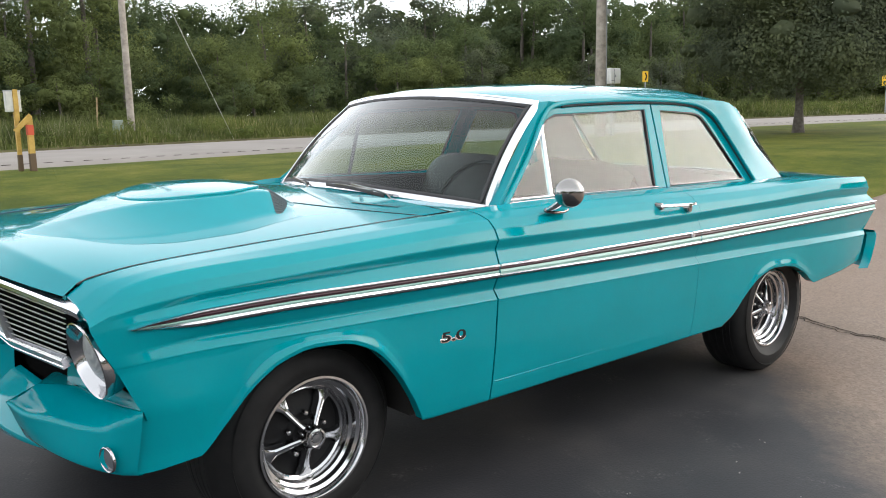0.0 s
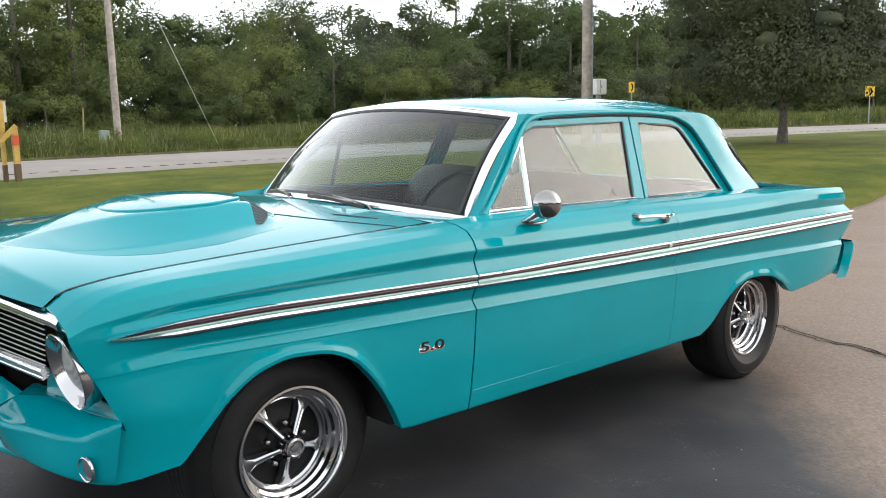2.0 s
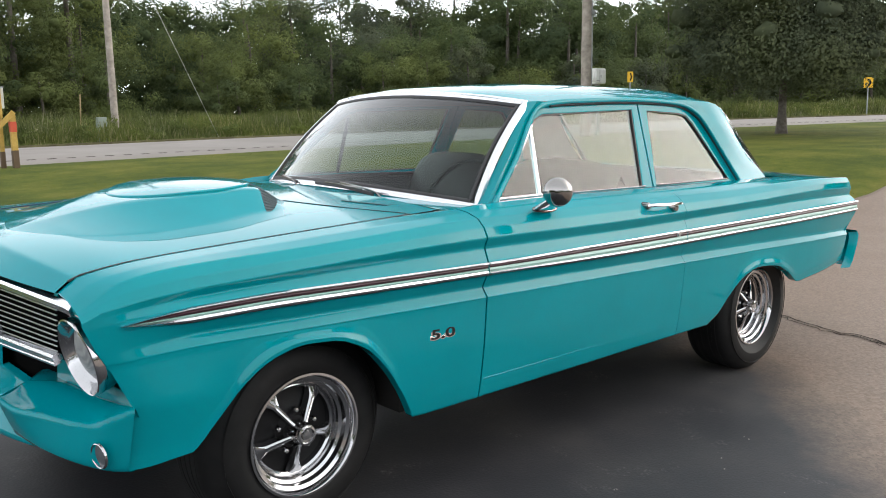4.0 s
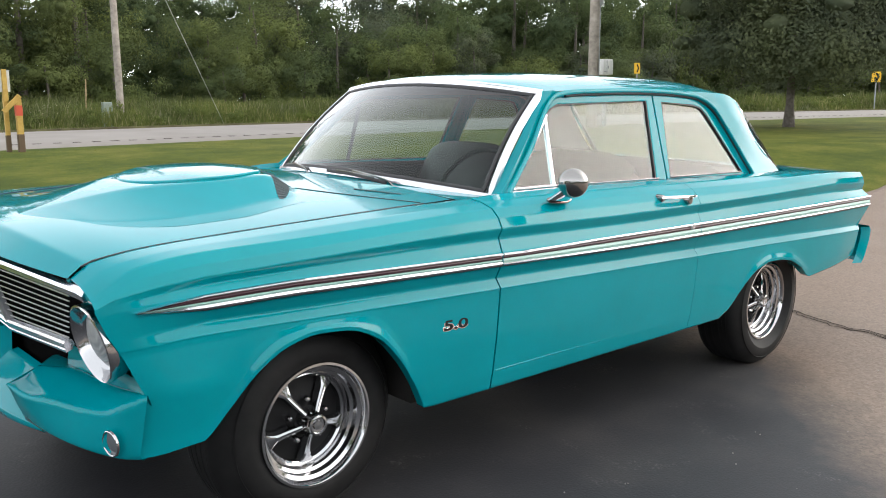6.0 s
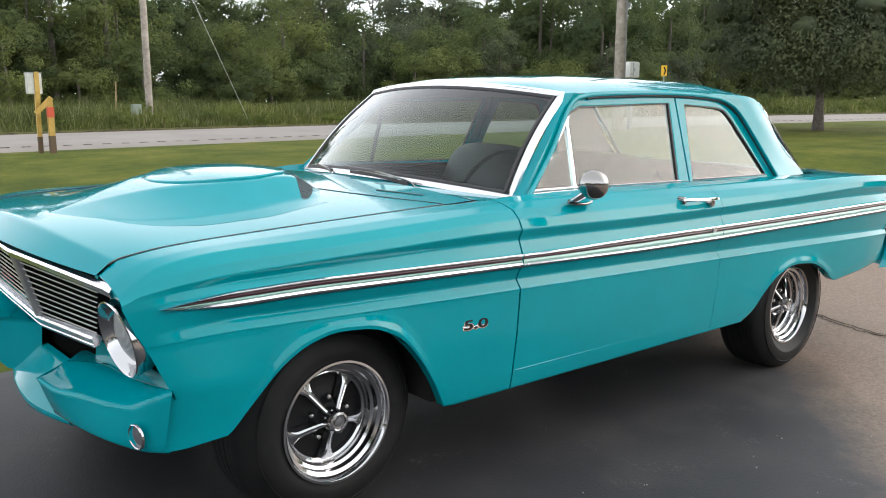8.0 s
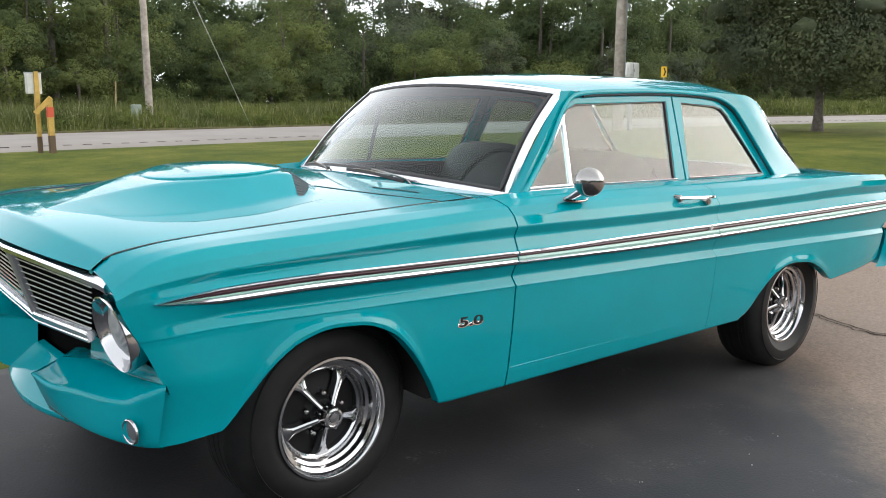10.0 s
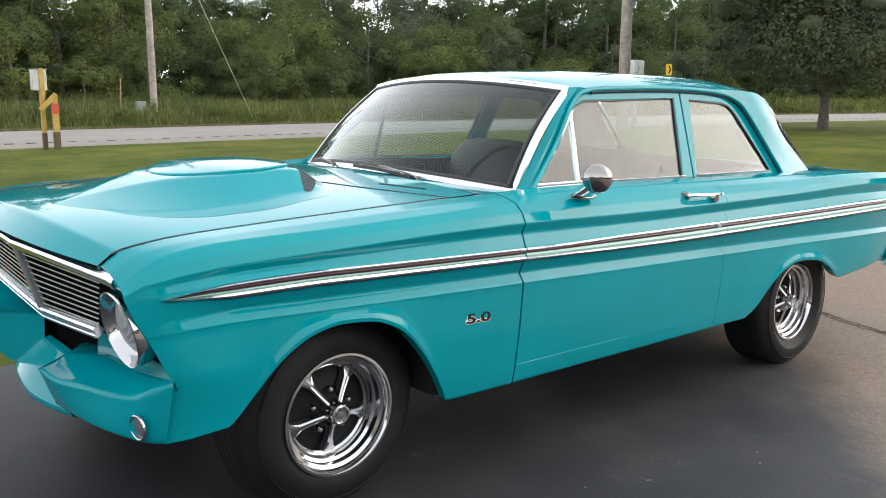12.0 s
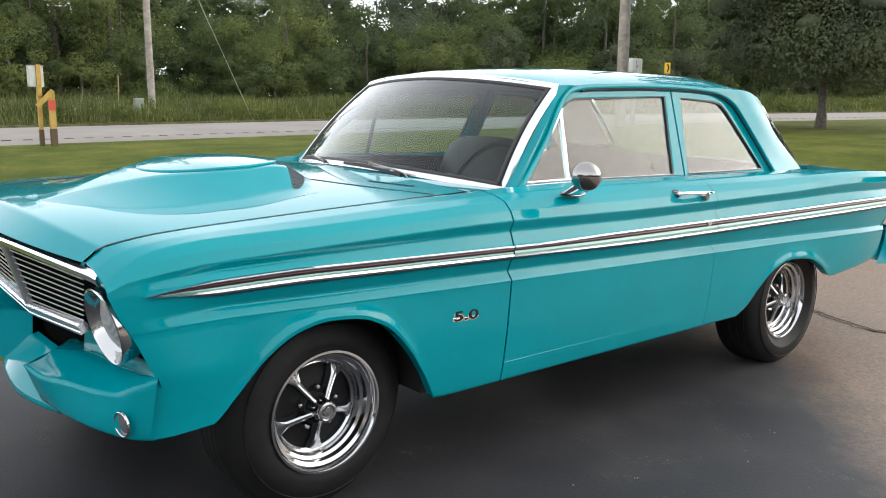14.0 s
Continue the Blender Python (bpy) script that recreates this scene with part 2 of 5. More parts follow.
def leafy(name, dark, light, tip=None, through_light=0.45):
    m = material(name, dark, 0.75, spec=0.12)
    g = m.node_tree.nodes.new("ShaderNodeNewGeometry")
    ramp = m.node_tree.nodes.new("ShaderNodeValToRGB")
    els = ramp.color_ramp.elements
    els[0].color, els[1].color = (*dark, 1), (*light, 1)
    if tip:
        e = els.new(0.72)
        e.color = (*light, 1)
        els[2].color = (*tip, 1)
    wire(m, g.outputs["Random Per Island"], ramp.inputs["Fac"])
    # lumpy shading put into the colour: branches run from yellower to darker at random
    co = node(m, "TexCoord")
    grove = node(m, "TexNoise", Scale=0.42, Detail=3.0, Roughness=0.6)
    wire(m, co.outputs["Object"], grove.inputs["Vector"])
    lump_tint = m.node_tree.nodes.new("ShaderNodeValToRGB")
    lump_tint.color_ramp.elements[0].position, lump_tint.color_ramp.elements[1].position = 0.34, 0.68
    lump_tint.color_ramp.elements[0].color, lump_tint.color_ramp.elements[1].color = (0.62, 0.66, 0.70, 1), (1.0, 0.98, 0.74, 1)
    wire(m, grove.outputs["Fac"], lump_tint.inputs["Fac"])
    tone = blend(m, 1.0, ramp.outputs[0], lump_tint.outputs[0], "MULTIPLY")
    wire(m, tone, bsdf(m).inputs["Base Color"])
    # leaves let some light through
    thin = node(m, "BsdfTranslucent")
    wire(m, tone, thin.inputs["Color"])
    both = node(m, "MixShader")
    both.inputs[0].default_value = through_light
    wire(m, bsdf(m).outputs[0], both.inputs[1])
    wire(m, thin.outputs[0], both.inputs[2])
    wire(m, both.outputs[0], m.node_tree.nodes["Material Output"].inputs["Surface"])
    return m


leaf_mats = [leafy("leaves_deep", (0.095, 0.130, 0.062), (0.122, 0.156, 0.074)),
             leafy("leaves_mid", (0.116, 0.150, 0.066), (0.146, 0.180, 0.078)),
             leafy("leaves_light", (0.136, 0.166, 0.064), (0.176, 0.206, 0.082)),
             leafy("leaves_grey", (0.112, 0.132, 0.090), (0.140, 0.160, 0.108))]
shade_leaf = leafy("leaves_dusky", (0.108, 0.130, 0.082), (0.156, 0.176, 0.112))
weed_mat = leafy("tall_weeds", (0.095, 0.120, 0.040), (0.175, 0.200, 0.070), (0.32, 0.30, 0.19))
clump_mat = leafy("weed_leaves", (0.100, 0.132, 0.042), (0.175, 0.210, 0.066))
seed_mat = leafy("seed_heads", (0.20, 0.19, 0.12), (0.44, 0.40, 0.31))
blade_mat = leafy("lawn_blades", (0.100, 0.120, 0.016), (0.160, 0.168, 0.028))
bark = material("grey_bark", (0.10, 0.085, 0.07), 0.9)
_, bn, br = mottle(bark, [(0.3, (0.06, 0.05, 0.04)), (0.7, (0.15, 0.13, 0.11))], 9.0)
wire(bark, br.outputs[0], bsdf(bark).inputs["Base Color"])
bump(bark, bn.outputs["Fac"], 0.6, 0.02)
pole_wood = material("weathered_pole_wood", (0.30, 0.26, 0.22), 0.85)
pco, pwn, pwr = mottle(pole_wood, [(0.3, (0.19, 0.165, 0.14)), (0.7, (0.40, 0.35, 0.30))], 5.0)
wire(pole_wood, pwr.outputs[0], bsdf(pole_wood).inputs["Base Color"])
yellow_wood = material("yellow_painted_wood", (0.55, 0.36, 0.06), 0.7)
_, _, ywr = mottle(yellow_wood, [(0.3, (0.34, 0.21, 0.04)), (0.7, (0.50, 0.33, 0.08))], 12.0)
wire(yellow_wood, ywr.outputs[0], bsdf(yellow_wood).inputs["Base Color"])
bare_wood = material("bare_post_wood", (0.10, 0.066, 0.038), 0.85)
stake_wood = material("pale_stake_wood", (0.30, 0.22, 0.12), 0.85)
red_paint = material("orange_red_band_paint", (0.50, 0.07, 0.03), 0.6)
white_metal = material("white_painted_metal", (0.78, 0.78, 0.76), 0.6)
dull_chrome = material("darkened_chrome", (0.30, 0.29, 0.28), 0.10, 1.0)
pale_metal = material("weathered_pale_metal", (0.50, 0.50, 0.47), 0.7)
_, _, pmr = mottle(pale_metal, [(0.3, (0.40, 0.40, 0.37)), (0.7, (0.56, 0.56, 0.53))], 8.0)
wire(pale_metal, pmr.outputs[0], bsdf(pale_metal).inputs["Base Color"])
grey_metal = material("grey_galvanised_metal", (0.33, 0.34, 0.35), 0.5, 0.4)
pedestal_paint = material("grey_green_pedestal_paint", (0.20, 0.24, 0.20), 0.6)
sign_yellow = material("yellow_sign_face", (0.75, 0.45, 0.02), 0.5)
wire_mat = material("dull_steel_wire", (0.50, 0.49, 0.46), 0.6, 0.3)

# ---- building helpers ----
def mesh_of(name, verts, faces, mat=None, smooth=False):
    me = bpy.data.meshes.new(name)
    me.from_pydata([tuple(map(float, v)) for v in verts], [], faces)
    me.update()
    if mat:
        me.materials.append(mat)
    if smooth:
        me.polygons.foreach_set("use_smooth", [True] * len(me.polygons))
    return me


def part(name, data, mat, parent=None, label="", smooth=True, bevel=0.0, sharp=35):
    """One mesh object under a thing; data is a bmesh or (verts, faces)."""
    if isinstance(data, tuple):
        me = mesh_of(name, data[0], data[1], mat)
    else:
        me = bpy.data.meshes.new(name)
        data.to_mesh(me)
        data.free()
        me.materials.append(mat)
    if smooth:
        me.polygons.foreach_set("use_smooth", [True] * len(me.polygons))
        me.set_sharp_from_angle(angle=radians(sharp))
    ob = new(name, me)
    ob.parent = parent
    if bevel:
        mod = ob.modifiers.new("bevel", "BEVEL")
        mod.width, mod.segments, mod.limit_method, mod.angle_limit = bevel, 2, "ANGLE", radians(25)
    if label:
        tagged(ob, label)
    return ob


def join(*pieces):
    verts, faces = [], []
    for v, f in pieces:
        n = len(verts)
        verts += list(v)
        faces += [tuple(i + n for i in q) for q in f]
    return verts, faces


def grid(rows, closed_u=False, closed_v=False):
    """A sheet through rows of points."""
    n, m = len(rows), len(rows[0])
    verts = [p for r in rows for p in r]
    faces = []
    for i in range(n if closed_v else n - 1):
        for j in range(m if closed_u else m - 1):
            a, b = i, (i + 1) % n
            c, d = j, (j + 1) % m
            faces.append((a * m + c, a * m + d, b * m + d, b * m + c))
    return verts, faces


def weld(data):
    """Points that coincide become one."""
    seen, index, verts = {}, [], []
    for p in data[0]:
        key = tuple(round(float(c), 5) for c in p)
        if key not in seen:
            seen[key] = len(verts)
            verts.append(p)
        index.append(seen[key])
    faces = []
    for q in data[1]:
        r = list(dict.fromkeys(index[i] for i in q))
        if len(r) > 2:
            faces.append(tuple(r))
    return verts, faces


def flip(data):
    return data[0], [tuple(reversed(q)) for q in data[1]]


def mirror(data):
    return [(p[0], -p[1], p[2]) for p in data[0]], [tuple(reversed(q)) for q in data[1]]


def box(x0, x1, y0, y1, z0, z1):
    v = [(x, y, z) for x in (x0, x1) for y in (y0, y1) for z in (z0, z1)]
    return v, [(0, 1, 3, 2), (4, 6, 7, 5), (0, 4, 5, 1), (2, 3, 7, 6), (0, 2, 6, 4), (1, 5, 7, 3)]


def moved(data, m):
    return [tuple(m @ Vector(p)) for p in data[0]], data[1]


def curve_at(pts, n):
    """n points along a smooth line through pts."""
    pts = [np.array(p, float) for p in pts]
    d = np.r_[0, np.cumsum([np.linalg.norm(b - a) for a, b in zip(pts, pts[1:])])]
    out = []
    for t in np.linspace(0, d[-1], n):
        i = min(int(np.searchsorted(d, t, side="right")) - 1, len(pts) - 2)
        u = (t - d[i]) / max(d[i + 1] - d[i], 1e-9)
        p0, p1, p2, p3 = pts[max(i - 1, 0)], pts[i], pts[i + 1], pts[min(i + 2, len(pts) - 1)]
        l1, l0, l2 = d[i + 1] - d[i], d[i] - d[max(i - 1, 0)], d[min(i + 2, len(pts) - 1)] - d[i + 1]
        m1 = (p2 - p0) / (l1 + l0) * l1 if i else (p2 - p1)
        m2 = (p3 - p1) / (l1 + l2) * l1 if i + 2 < len(pts) else (p2 - p1)
        out.append(tuple((2 * u**3 - 3 * u**2 + 1) * p1 + (u**3 - 2 * u**2 + u) * m1 + (-2 * u**3 + 3 * u**2) * p2 + (u**3 - u**2) * m2))
    return out


def line_at(pts, n):
    pts = np.array(pts, float)
    d = np.r_[0, np.cumsum(np.linalg.norm(np.diff(pts, axis=0), axis=1))]
    t = np.linspace(0, d[-1], n)
    return [tuple(np.interp(u, d, pts[:, k]) for k in range(3)) for u in t]


def sweep(path, w, h, up=(0, 0, 1), closed=False, sides=None):
    """A bar along a path: a w by h section (or a round one with so many sides)."""
    path = [Vector(p) for p in path]
    n = len(path)
    rows = []
    for i, p in enumerate(path):
        a = path[(i - 1) % n] if closed or i else path[i]
        b = path[(i + 1) % n] if closed or i < n - 1 else path[i]
        t = (b - a).normalized()
        side = t.cross(Vector(up)).normalized()
        top = side.cross(t).normalized()
        if sides:
            sec = [(math.cos(2 * math.pi * k / sides) * w / 2, math.sin(2 * math.pi * k / sides) * h / 2) for k in range(sides)]
        else:
            sec = [(-w / 2, -h / 2), (w / 2, -h / 2), (w / 2, h / 4), (w / 4, h / 2), (-w / 4, h / 2), (-w / 2, h / 4)]
        rows.append([tuple(p + side * s + top * u) for s, u in sec])
    v, f = grid(rows, closed_u=True, closed_v=closed)
    if not closed:
        m = len(rows[0])
        f += [tuple(reversed(range(m))), tuple(range((n - 1) * m, n * m))]
    return v, f


def lathe(profile, n=48, axis="y"):
    """Turns (radius, place along the axis) round the axis."""
    rows = []
    for k in range(n):
        a = 2 * math.pi * k / n
        c, s = math.cos(a), math.sin(a)
        if axis == "y":
            rows.append([(r * c, u, r * s) for r, u in profile])
        elif axis == "x":
            rows.append([(u, r * c, r * s) for r, u in profile])
        else:
            rows.append([(r * c, r * s, u) for r, u in profile])
    return grid(rows, closed_v=True)


def prism(outline, y0, y1):
    """An outline in x, z pushed through from y0 to y1."""
    n = len(outline)
    v = [(x, y0, z) for x, z in outline] + [(x, y1, z) for x, z in outline]
    f = [tuple(range(n)), tuple(reversed(range(n, 2 * n)))]
    f += [(i, i + n, (i + 1) % n + n, (i + 1) % n) for i in range(n)]
    return v, f


def ip(x, table):
    return float(np.interp(x, [a for a, _ in table], [b for _, b in table]))


def smooth_ip(x, table):
    """A smooth line through a short table."""
    xs = [a for a, _ in table]
    ys = [b for _, b in table]
    if x <= xs[0]:
        return ys[0]
    if x >= xs[-1]:
        return ys[-1]
    i = int(np.searchsorted(xs, x, side="right")) - 1
    h = xs[i + 1] - xs[i]
    u = (x - xs[i]) / h
    s = [(ys[k + 1] - ys[k]) / (xs[k + 1] - xs[k]) for k in range(len(xs) - 1)]

    def slope(k):
        if k == 0:
            return s[0]
        if k == len(xs) - 1:
            return s[-1]
        if s[k - 1] * s[k] <= 0:
            return 0.0
        return 2 * s[k - 1] * s[k] / (s[k - 1] + s[k])
    m1, m2 = slope(i) * h, slope(i + 1) * h
    return (2 * u**3 - 3 * u**2 + 1) * ys[i] + (u**3 - 2 * u**2 + u) * m1 + (-2 * u**3 + 3 * u**2) * ys[i + 1] + (u**3 - u**2) * m2


# ---- the ground: a gently tilted drive, a lawn that rises to the road ----
FOOT, AHEAD, ASIDE = np.array([-1.342, -2.841]), np.array([0.652, 0.758]), np.array([0.758, -0.652])
WHEEL = np.array([0.0, -0.79])


def ground_z(x, y):
    p = np.array([x, y])
    s, r = (p - FOOT) @ AHEAD, (p - WHEEL) @ ASIDE
    low = -0.0401 * 12 * math.tanh(r / 12)
    high = 0.248 + 0.0162 * min(s, 140)
    w = min(max((s - 9) / 8, 0), 1)
    w = w * w * (3 - 2 * w)
    return low * (1 - w) + high * w


def drive_edge(x):
    """Far edge of the asphalt."""
    return ip(x, [(-40, 0.6), (-3, 0.9), (-0.4, 1.32), (4, 1.9), (11.8, 2.05), (60, 2.4)])


def road_mid(x):
    return smooth_ip(x, [(-200, 19.5), (-20, 18.9), (10, 18.7), (20, 18.0), (32, 15.6), (60, 6.0), (140, -30)])


def axis_values(spans):
    out = []
    for a, b, step in spans:
        out += list(np.arange(a, b, step))
    return out + [spans[-1][1]]


gx = axis_values([(-900, -100, 160), (-100, -20, 10), (-20, 40, 1.0), (40, 120, 8), (120, 900, 130)])
gy = axis_values([(-900, -60, 140), (-60, -8, 6), (-8, 40, 0.8), (40, 120, 8), (120, 900, 130)])
ground = new("ground", mesh_of("ground", *grid([[(x, y, ground_z(x, y) - 0.03) for x in gx] for y in gy]), lawn, True))
tagged(ground, "mown green lawn with dry yellowish patches", "lawn", kind="structure")
ground.data.flip_normals()

rows = []
dx = axis_values([(-45, -8, 4), (-8, 20, 0.5), (20, 60, 4)])
for x in dx:
    e = drive_edge(x) + 0.05 * noise.noise((x * 1.3, 0.2, 0))
    ys = [-40, -20, -12, -8, -6, -4, -3, -2, -1, 0, e - 0.6, e - 0.1, e]
    rows.append([(x, y, ground_z(x, y)) for y in sorted(ys)] + [(x, e + 0.03, ground_z(x, e) - 0.06)])
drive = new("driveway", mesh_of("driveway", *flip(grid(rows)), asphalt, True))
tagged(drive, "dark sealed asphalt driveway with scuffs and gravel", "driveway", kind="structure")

rows = []
for x in axis_values([(-200, -20, 20), (-20, 60, 2), (60, 140, 10)]):
    m = road_mid(x)
    rows.append([(x, m + k, ground_z(x, m + k) + lift) for k, lift in ((-3.85, -0.05), (-3.7, 0.02), (-1.8, 0.06), (0, 0.09), (1.8, 0.06), (3.6, 0.02), (3.75, -0.05))])
road = new("road", mesh_of("road", *grid(rows), road_mat, True))
tagged(road, "pale grey two-lane country road", "road", kind="structure")

# a strip of dry soil and mown stubble between the road and the weeds
verge_mat = material("dry_soil_verge", (0.07, 0.06, 0.035), 0.95, spec=0.05)
_, vn, vr = mottle(verge_mat, [(0.35, (0.045, 0.038, 0.022)), (0.65, (0.105, 0.100, 0.045))], 2.2, 8.0, 0.7)
wire(verge_mat, vr.outputs[0], bsdf(verge_mat).inputs["Base Color"])
bump(verge_mat, vn.outputs["Fac"], 0.5, 0.03)
rows = []
for x in axis_values([(-200, -20, 20), (-20, 60, 0.7), (60, 140, 10)]):
    m = road_mid(x)
    wide_by = 0.55 + 0.25 * noise.noise((x * 0.7, 4.0, 0))
    rows.append([(x, m + 3.70 + k * wide_by, ground_z(x, m + 3.70 + k * wide_by) + lift) for k, lift in ((0.0, -0.05), (0.12, 0.05), (0.5, 0.07), (0.9, 0.03), (1.1, -0.06))])
tagged(new("verge", mesh_of("verge", *grid(rows), verge_mat, True)), "dry brown soil verge along the road", "verge", kind="structure")

# ---- the car, in its own frame: x to the rear from the front axle, y to the far side, z up ----
TILT = Matrix.Translation((0, -0.79, 0)) @ pose(0, 0, 0, 1.5003, 1.7435, 0.0228) @ Matrix.Translation((0, 0.79, 0))
car = new("car")
car.matrix_world = TILT
tagged(car, "turquoise two-door 1960s sedan with bulged hood and chrome wheels", "car")

HALF = [(-0.66, 0.852), (-0.55, 0.866), (-0.35, 0.886), (0.0, 0.900), (0.65, 0.906), (2.0, 0.906), (2.8, 0.898), (3.4, 0.878), (3.92, 0.845)]
Z1 = [(-0.62, 0.662), (-0.33, 0.680), (0.7, 0.675), (1.2, 0.672), (2.48, 0.665), (3.34, 0.652), (3.9, 0.640)]
Z2 = [(-0.62, 0.690), (-0.33, 0.707), (0.7, 0.706), (1.2, 0.703), (2.48, 0.692), (3.3, 0.677), (3.9, 0.665)]
Z3 = [(-0.62, 0.735), (-0.35, 0.748), (-0.09, 0.755), (0.7, 0.755), (1.2, 0.753), (2.46, 0.770), (3.3, 0.780), (3.9, 0.785)]
Z4 = [(-0.66, 0.745), (-0.62, 0.758), (-0.35, 0.785), (-0.09, 0.794), (0.7, 0.794), (1.2, 0.803), (2.45, 0.823), (3.3, 0.836), (3.9, 0.838)]
Z5 = [(-0.66, 0.760), (-0.62, 0.778), (-0.33, 0.806), (0.7, 0.842), (1.2, 0.843), (2.44, 0.872), (3.3, 0.886), (3.9, 0.880)]
Z6 = [(-0.66, 0.770), (-0.62, 0.792), (-0.33, 0.828), (0.7, 0.875), (1.2, 0.878), (2.44, 0.904), (3.3, 0.926), (3.9, 0.915)]
Z7 = [(-0.66, 0.788), (-0.63, 0.808), (-0.60, 0.834), (-0.55, 0.856), (-0.4, 0.879), (-0.06, 0.896), (0.31, 0.917), (0.6, 0.934), (1.2, 0.945), (2.4, 0.962), (3.3, 0.985), (3.9, 0.978)]
Y7 = [(-0.62, 0.035), (-0.3, 0.045), (0.6, 0.055), (2.4, 0.06), (3.3, 0.035), (3.9, 0.02)]
Z8 = [(-0.71, 0.774), (-0.636, 0.838), (-0.618, 0.852), (-0.604, 0.856), (-0.47, 0.879), (-0.22, 0.900), (0.066, 0.920), (0.4, 0.942), (0.62, 0.957), (0.80, 0.972), (1.2, 0.982), (2.4, 0.992), (3.0, 0.998), (3.3, 0.995), (3.9, 0.975)]
Y8 = [(-0.66, 0.685), (-0.5, 0.690), (0.3, 0.700), (0.6, 0.735), (0.8, 0.752), (2.4, 0.745), (3.0, 0.735), (3.9, 0.72)]
ARCH_F = [(-0.405, 0.393), (-0.389, 0.405), (-0.332, 0.471), (-0.257, 0.560), (-0.17, 0.615), (-0.078, 0.636), (0.02, 0.631), (0.124, 0.594), (0.225, 0.505), (0.298, 0.411), (0.337, 0.345), (0.352, 0.316)]
ARCH_R = [(2.16, 0.346), (2.24, 0.385), (2.347, 0.494), (2.441, 0.553), (2.574, 0.580), (2.75, 0.569), (2.913, 0.522), (3.061, 0.452), (3.10, 0.440)]


def bottom_z(x):
    if x < -0.405:
        return ip(x, [(-0.60, 0.376), (-0.54, 0.378), (-0.405, 0.393)])
    if x < 0.352:
        return smooth_ip(x, ARCH_F)
    if x < 2.16:
        return ip(x, [(0.352, 0.316), (0.65, 0.321), (1.27, 0.331), (2.16, 0.346)])
    if x < 3.10:
        return smooth_ip(x, ARCH_R)
    return ip(x, [(3.10, 0.440), (3.75, 0.478), (3.92, 0.49)])


def nose_x(z):
    return ip(z, [(0.37, -0.556), (0.543, -0.545), (0.553, -0.553), (0.644, -0.596), (0.709, -0.635), (0.765, -0.660), (0.80, -0.654), (0.86, -0.648)])


def tail_x(z):
    return ip(z, [(0.47, 3.70), (0.48, 3.745), (0.638, 3.78), (0.66, 3.815), (0.786, 3.91), (0.825, 3.90), (0.866, 3.815), (0.91, 3.80), (0.98, 3.75)])


def side_column(x):
    """The section of the near flank at x, from the sill up: (y, z)."""
    w = smooth_ip(x, HALF)
    zb, z1 = bottom_z(x), smooth_ip(x, Z1)
    rise = z1 - zb
    rock = ip(x, [(-0.66, 0.20), (-0.40, 0.28), (0.352, 0.316), (2.16, 0.346), (3.1, 0.40), (3.2, 0.44), (3.92, 0.49)])
    k = min(1.0, max(0.0, (zb - rock) / 0.10))
    lip = k * min(1.0, max(0.0, (zb - 0.44) / 0.12)) * min(1.0, max(0.0, min((x + 0.42) / 0.10, (0.352 - x) / 0.05) if x < 1 else min((x - 2.16) / 0.1, (3.12 - x) / 0.08)))
    def skin(z):
        return w - 0.024 * max(0.0, (z1 - z) / (z1 - 0.34)) ** 1.6
    za, zc = zb + min(0.055 - 0.043 * k, rise * 0.3), zb + min(0.068 - 0.030 * k, rise * 0.45)
    zd = zb + rise * 0.55 * (1 - k) + min(0.065, rise * 0.75) * k
    low_ridge = min(1.0, max(0.0, (-0.28 - x) / 0.20))
    zd += (0.548 - zd) * min(1.0, low_ridge * 2.5)
    out = [(skin(zb) - 0.035, zb + 0.001),
           (skin(zb) - 0.003 * (1 - k) + 0.012 * lip, zb),
           (skin(za) + 0.014 * lip, za),
           (skin(zc) + 0.004 * lip, zc),
           (skin(zd) + 0.013 * low_ridge, zd)]
    fade = min(1.0, max(0.0, (x + 0.60) / 0.22))
    out += [(w - 0.001, z1 - 0.004), (w, z1)]
    out += [(w - 0.024 * fade, smooth_ip(x, Z2)), (w - 0.003 * fade, smooth_ip(x, Z3)), (w, smooth_ip(x, Z4)),
            (w - 0.020 * fade, smooth_ip(x, Z5)), (w - 0.006 * fade, smooth_ip(x, Z6))]
    z6, z7, y7 = smooth_ip(x, Z6), smooth_ip(x, Z7), smooth_ip(x, Y7)
    out += [(w - y7 * 0.45, z6 + (z7 - z6) * 0.55), (w - y7, z7)]
    y8, z8 = smooth_ip(x, Y8), smooth_ip(x, Z8)
    out += [((w - y7) * 0.55 + y8 * 0.45, z7 * 0.35 + z8 * 0.65), (y8, z8), (y8 - 0.012, z8 - 0.02)]
    return out


def refined(section):
    """More points beside each crease, so that it rounds off close by."""
    out = [section[0]]
    for (y0, z0), (y1, z1) in zip(section, section[1:]):
        out += [(y0 + (y1 - y0) * k, z0 + (z1 - z0) * k) for k in (0.16, 0.84, 1.0)]
    return out


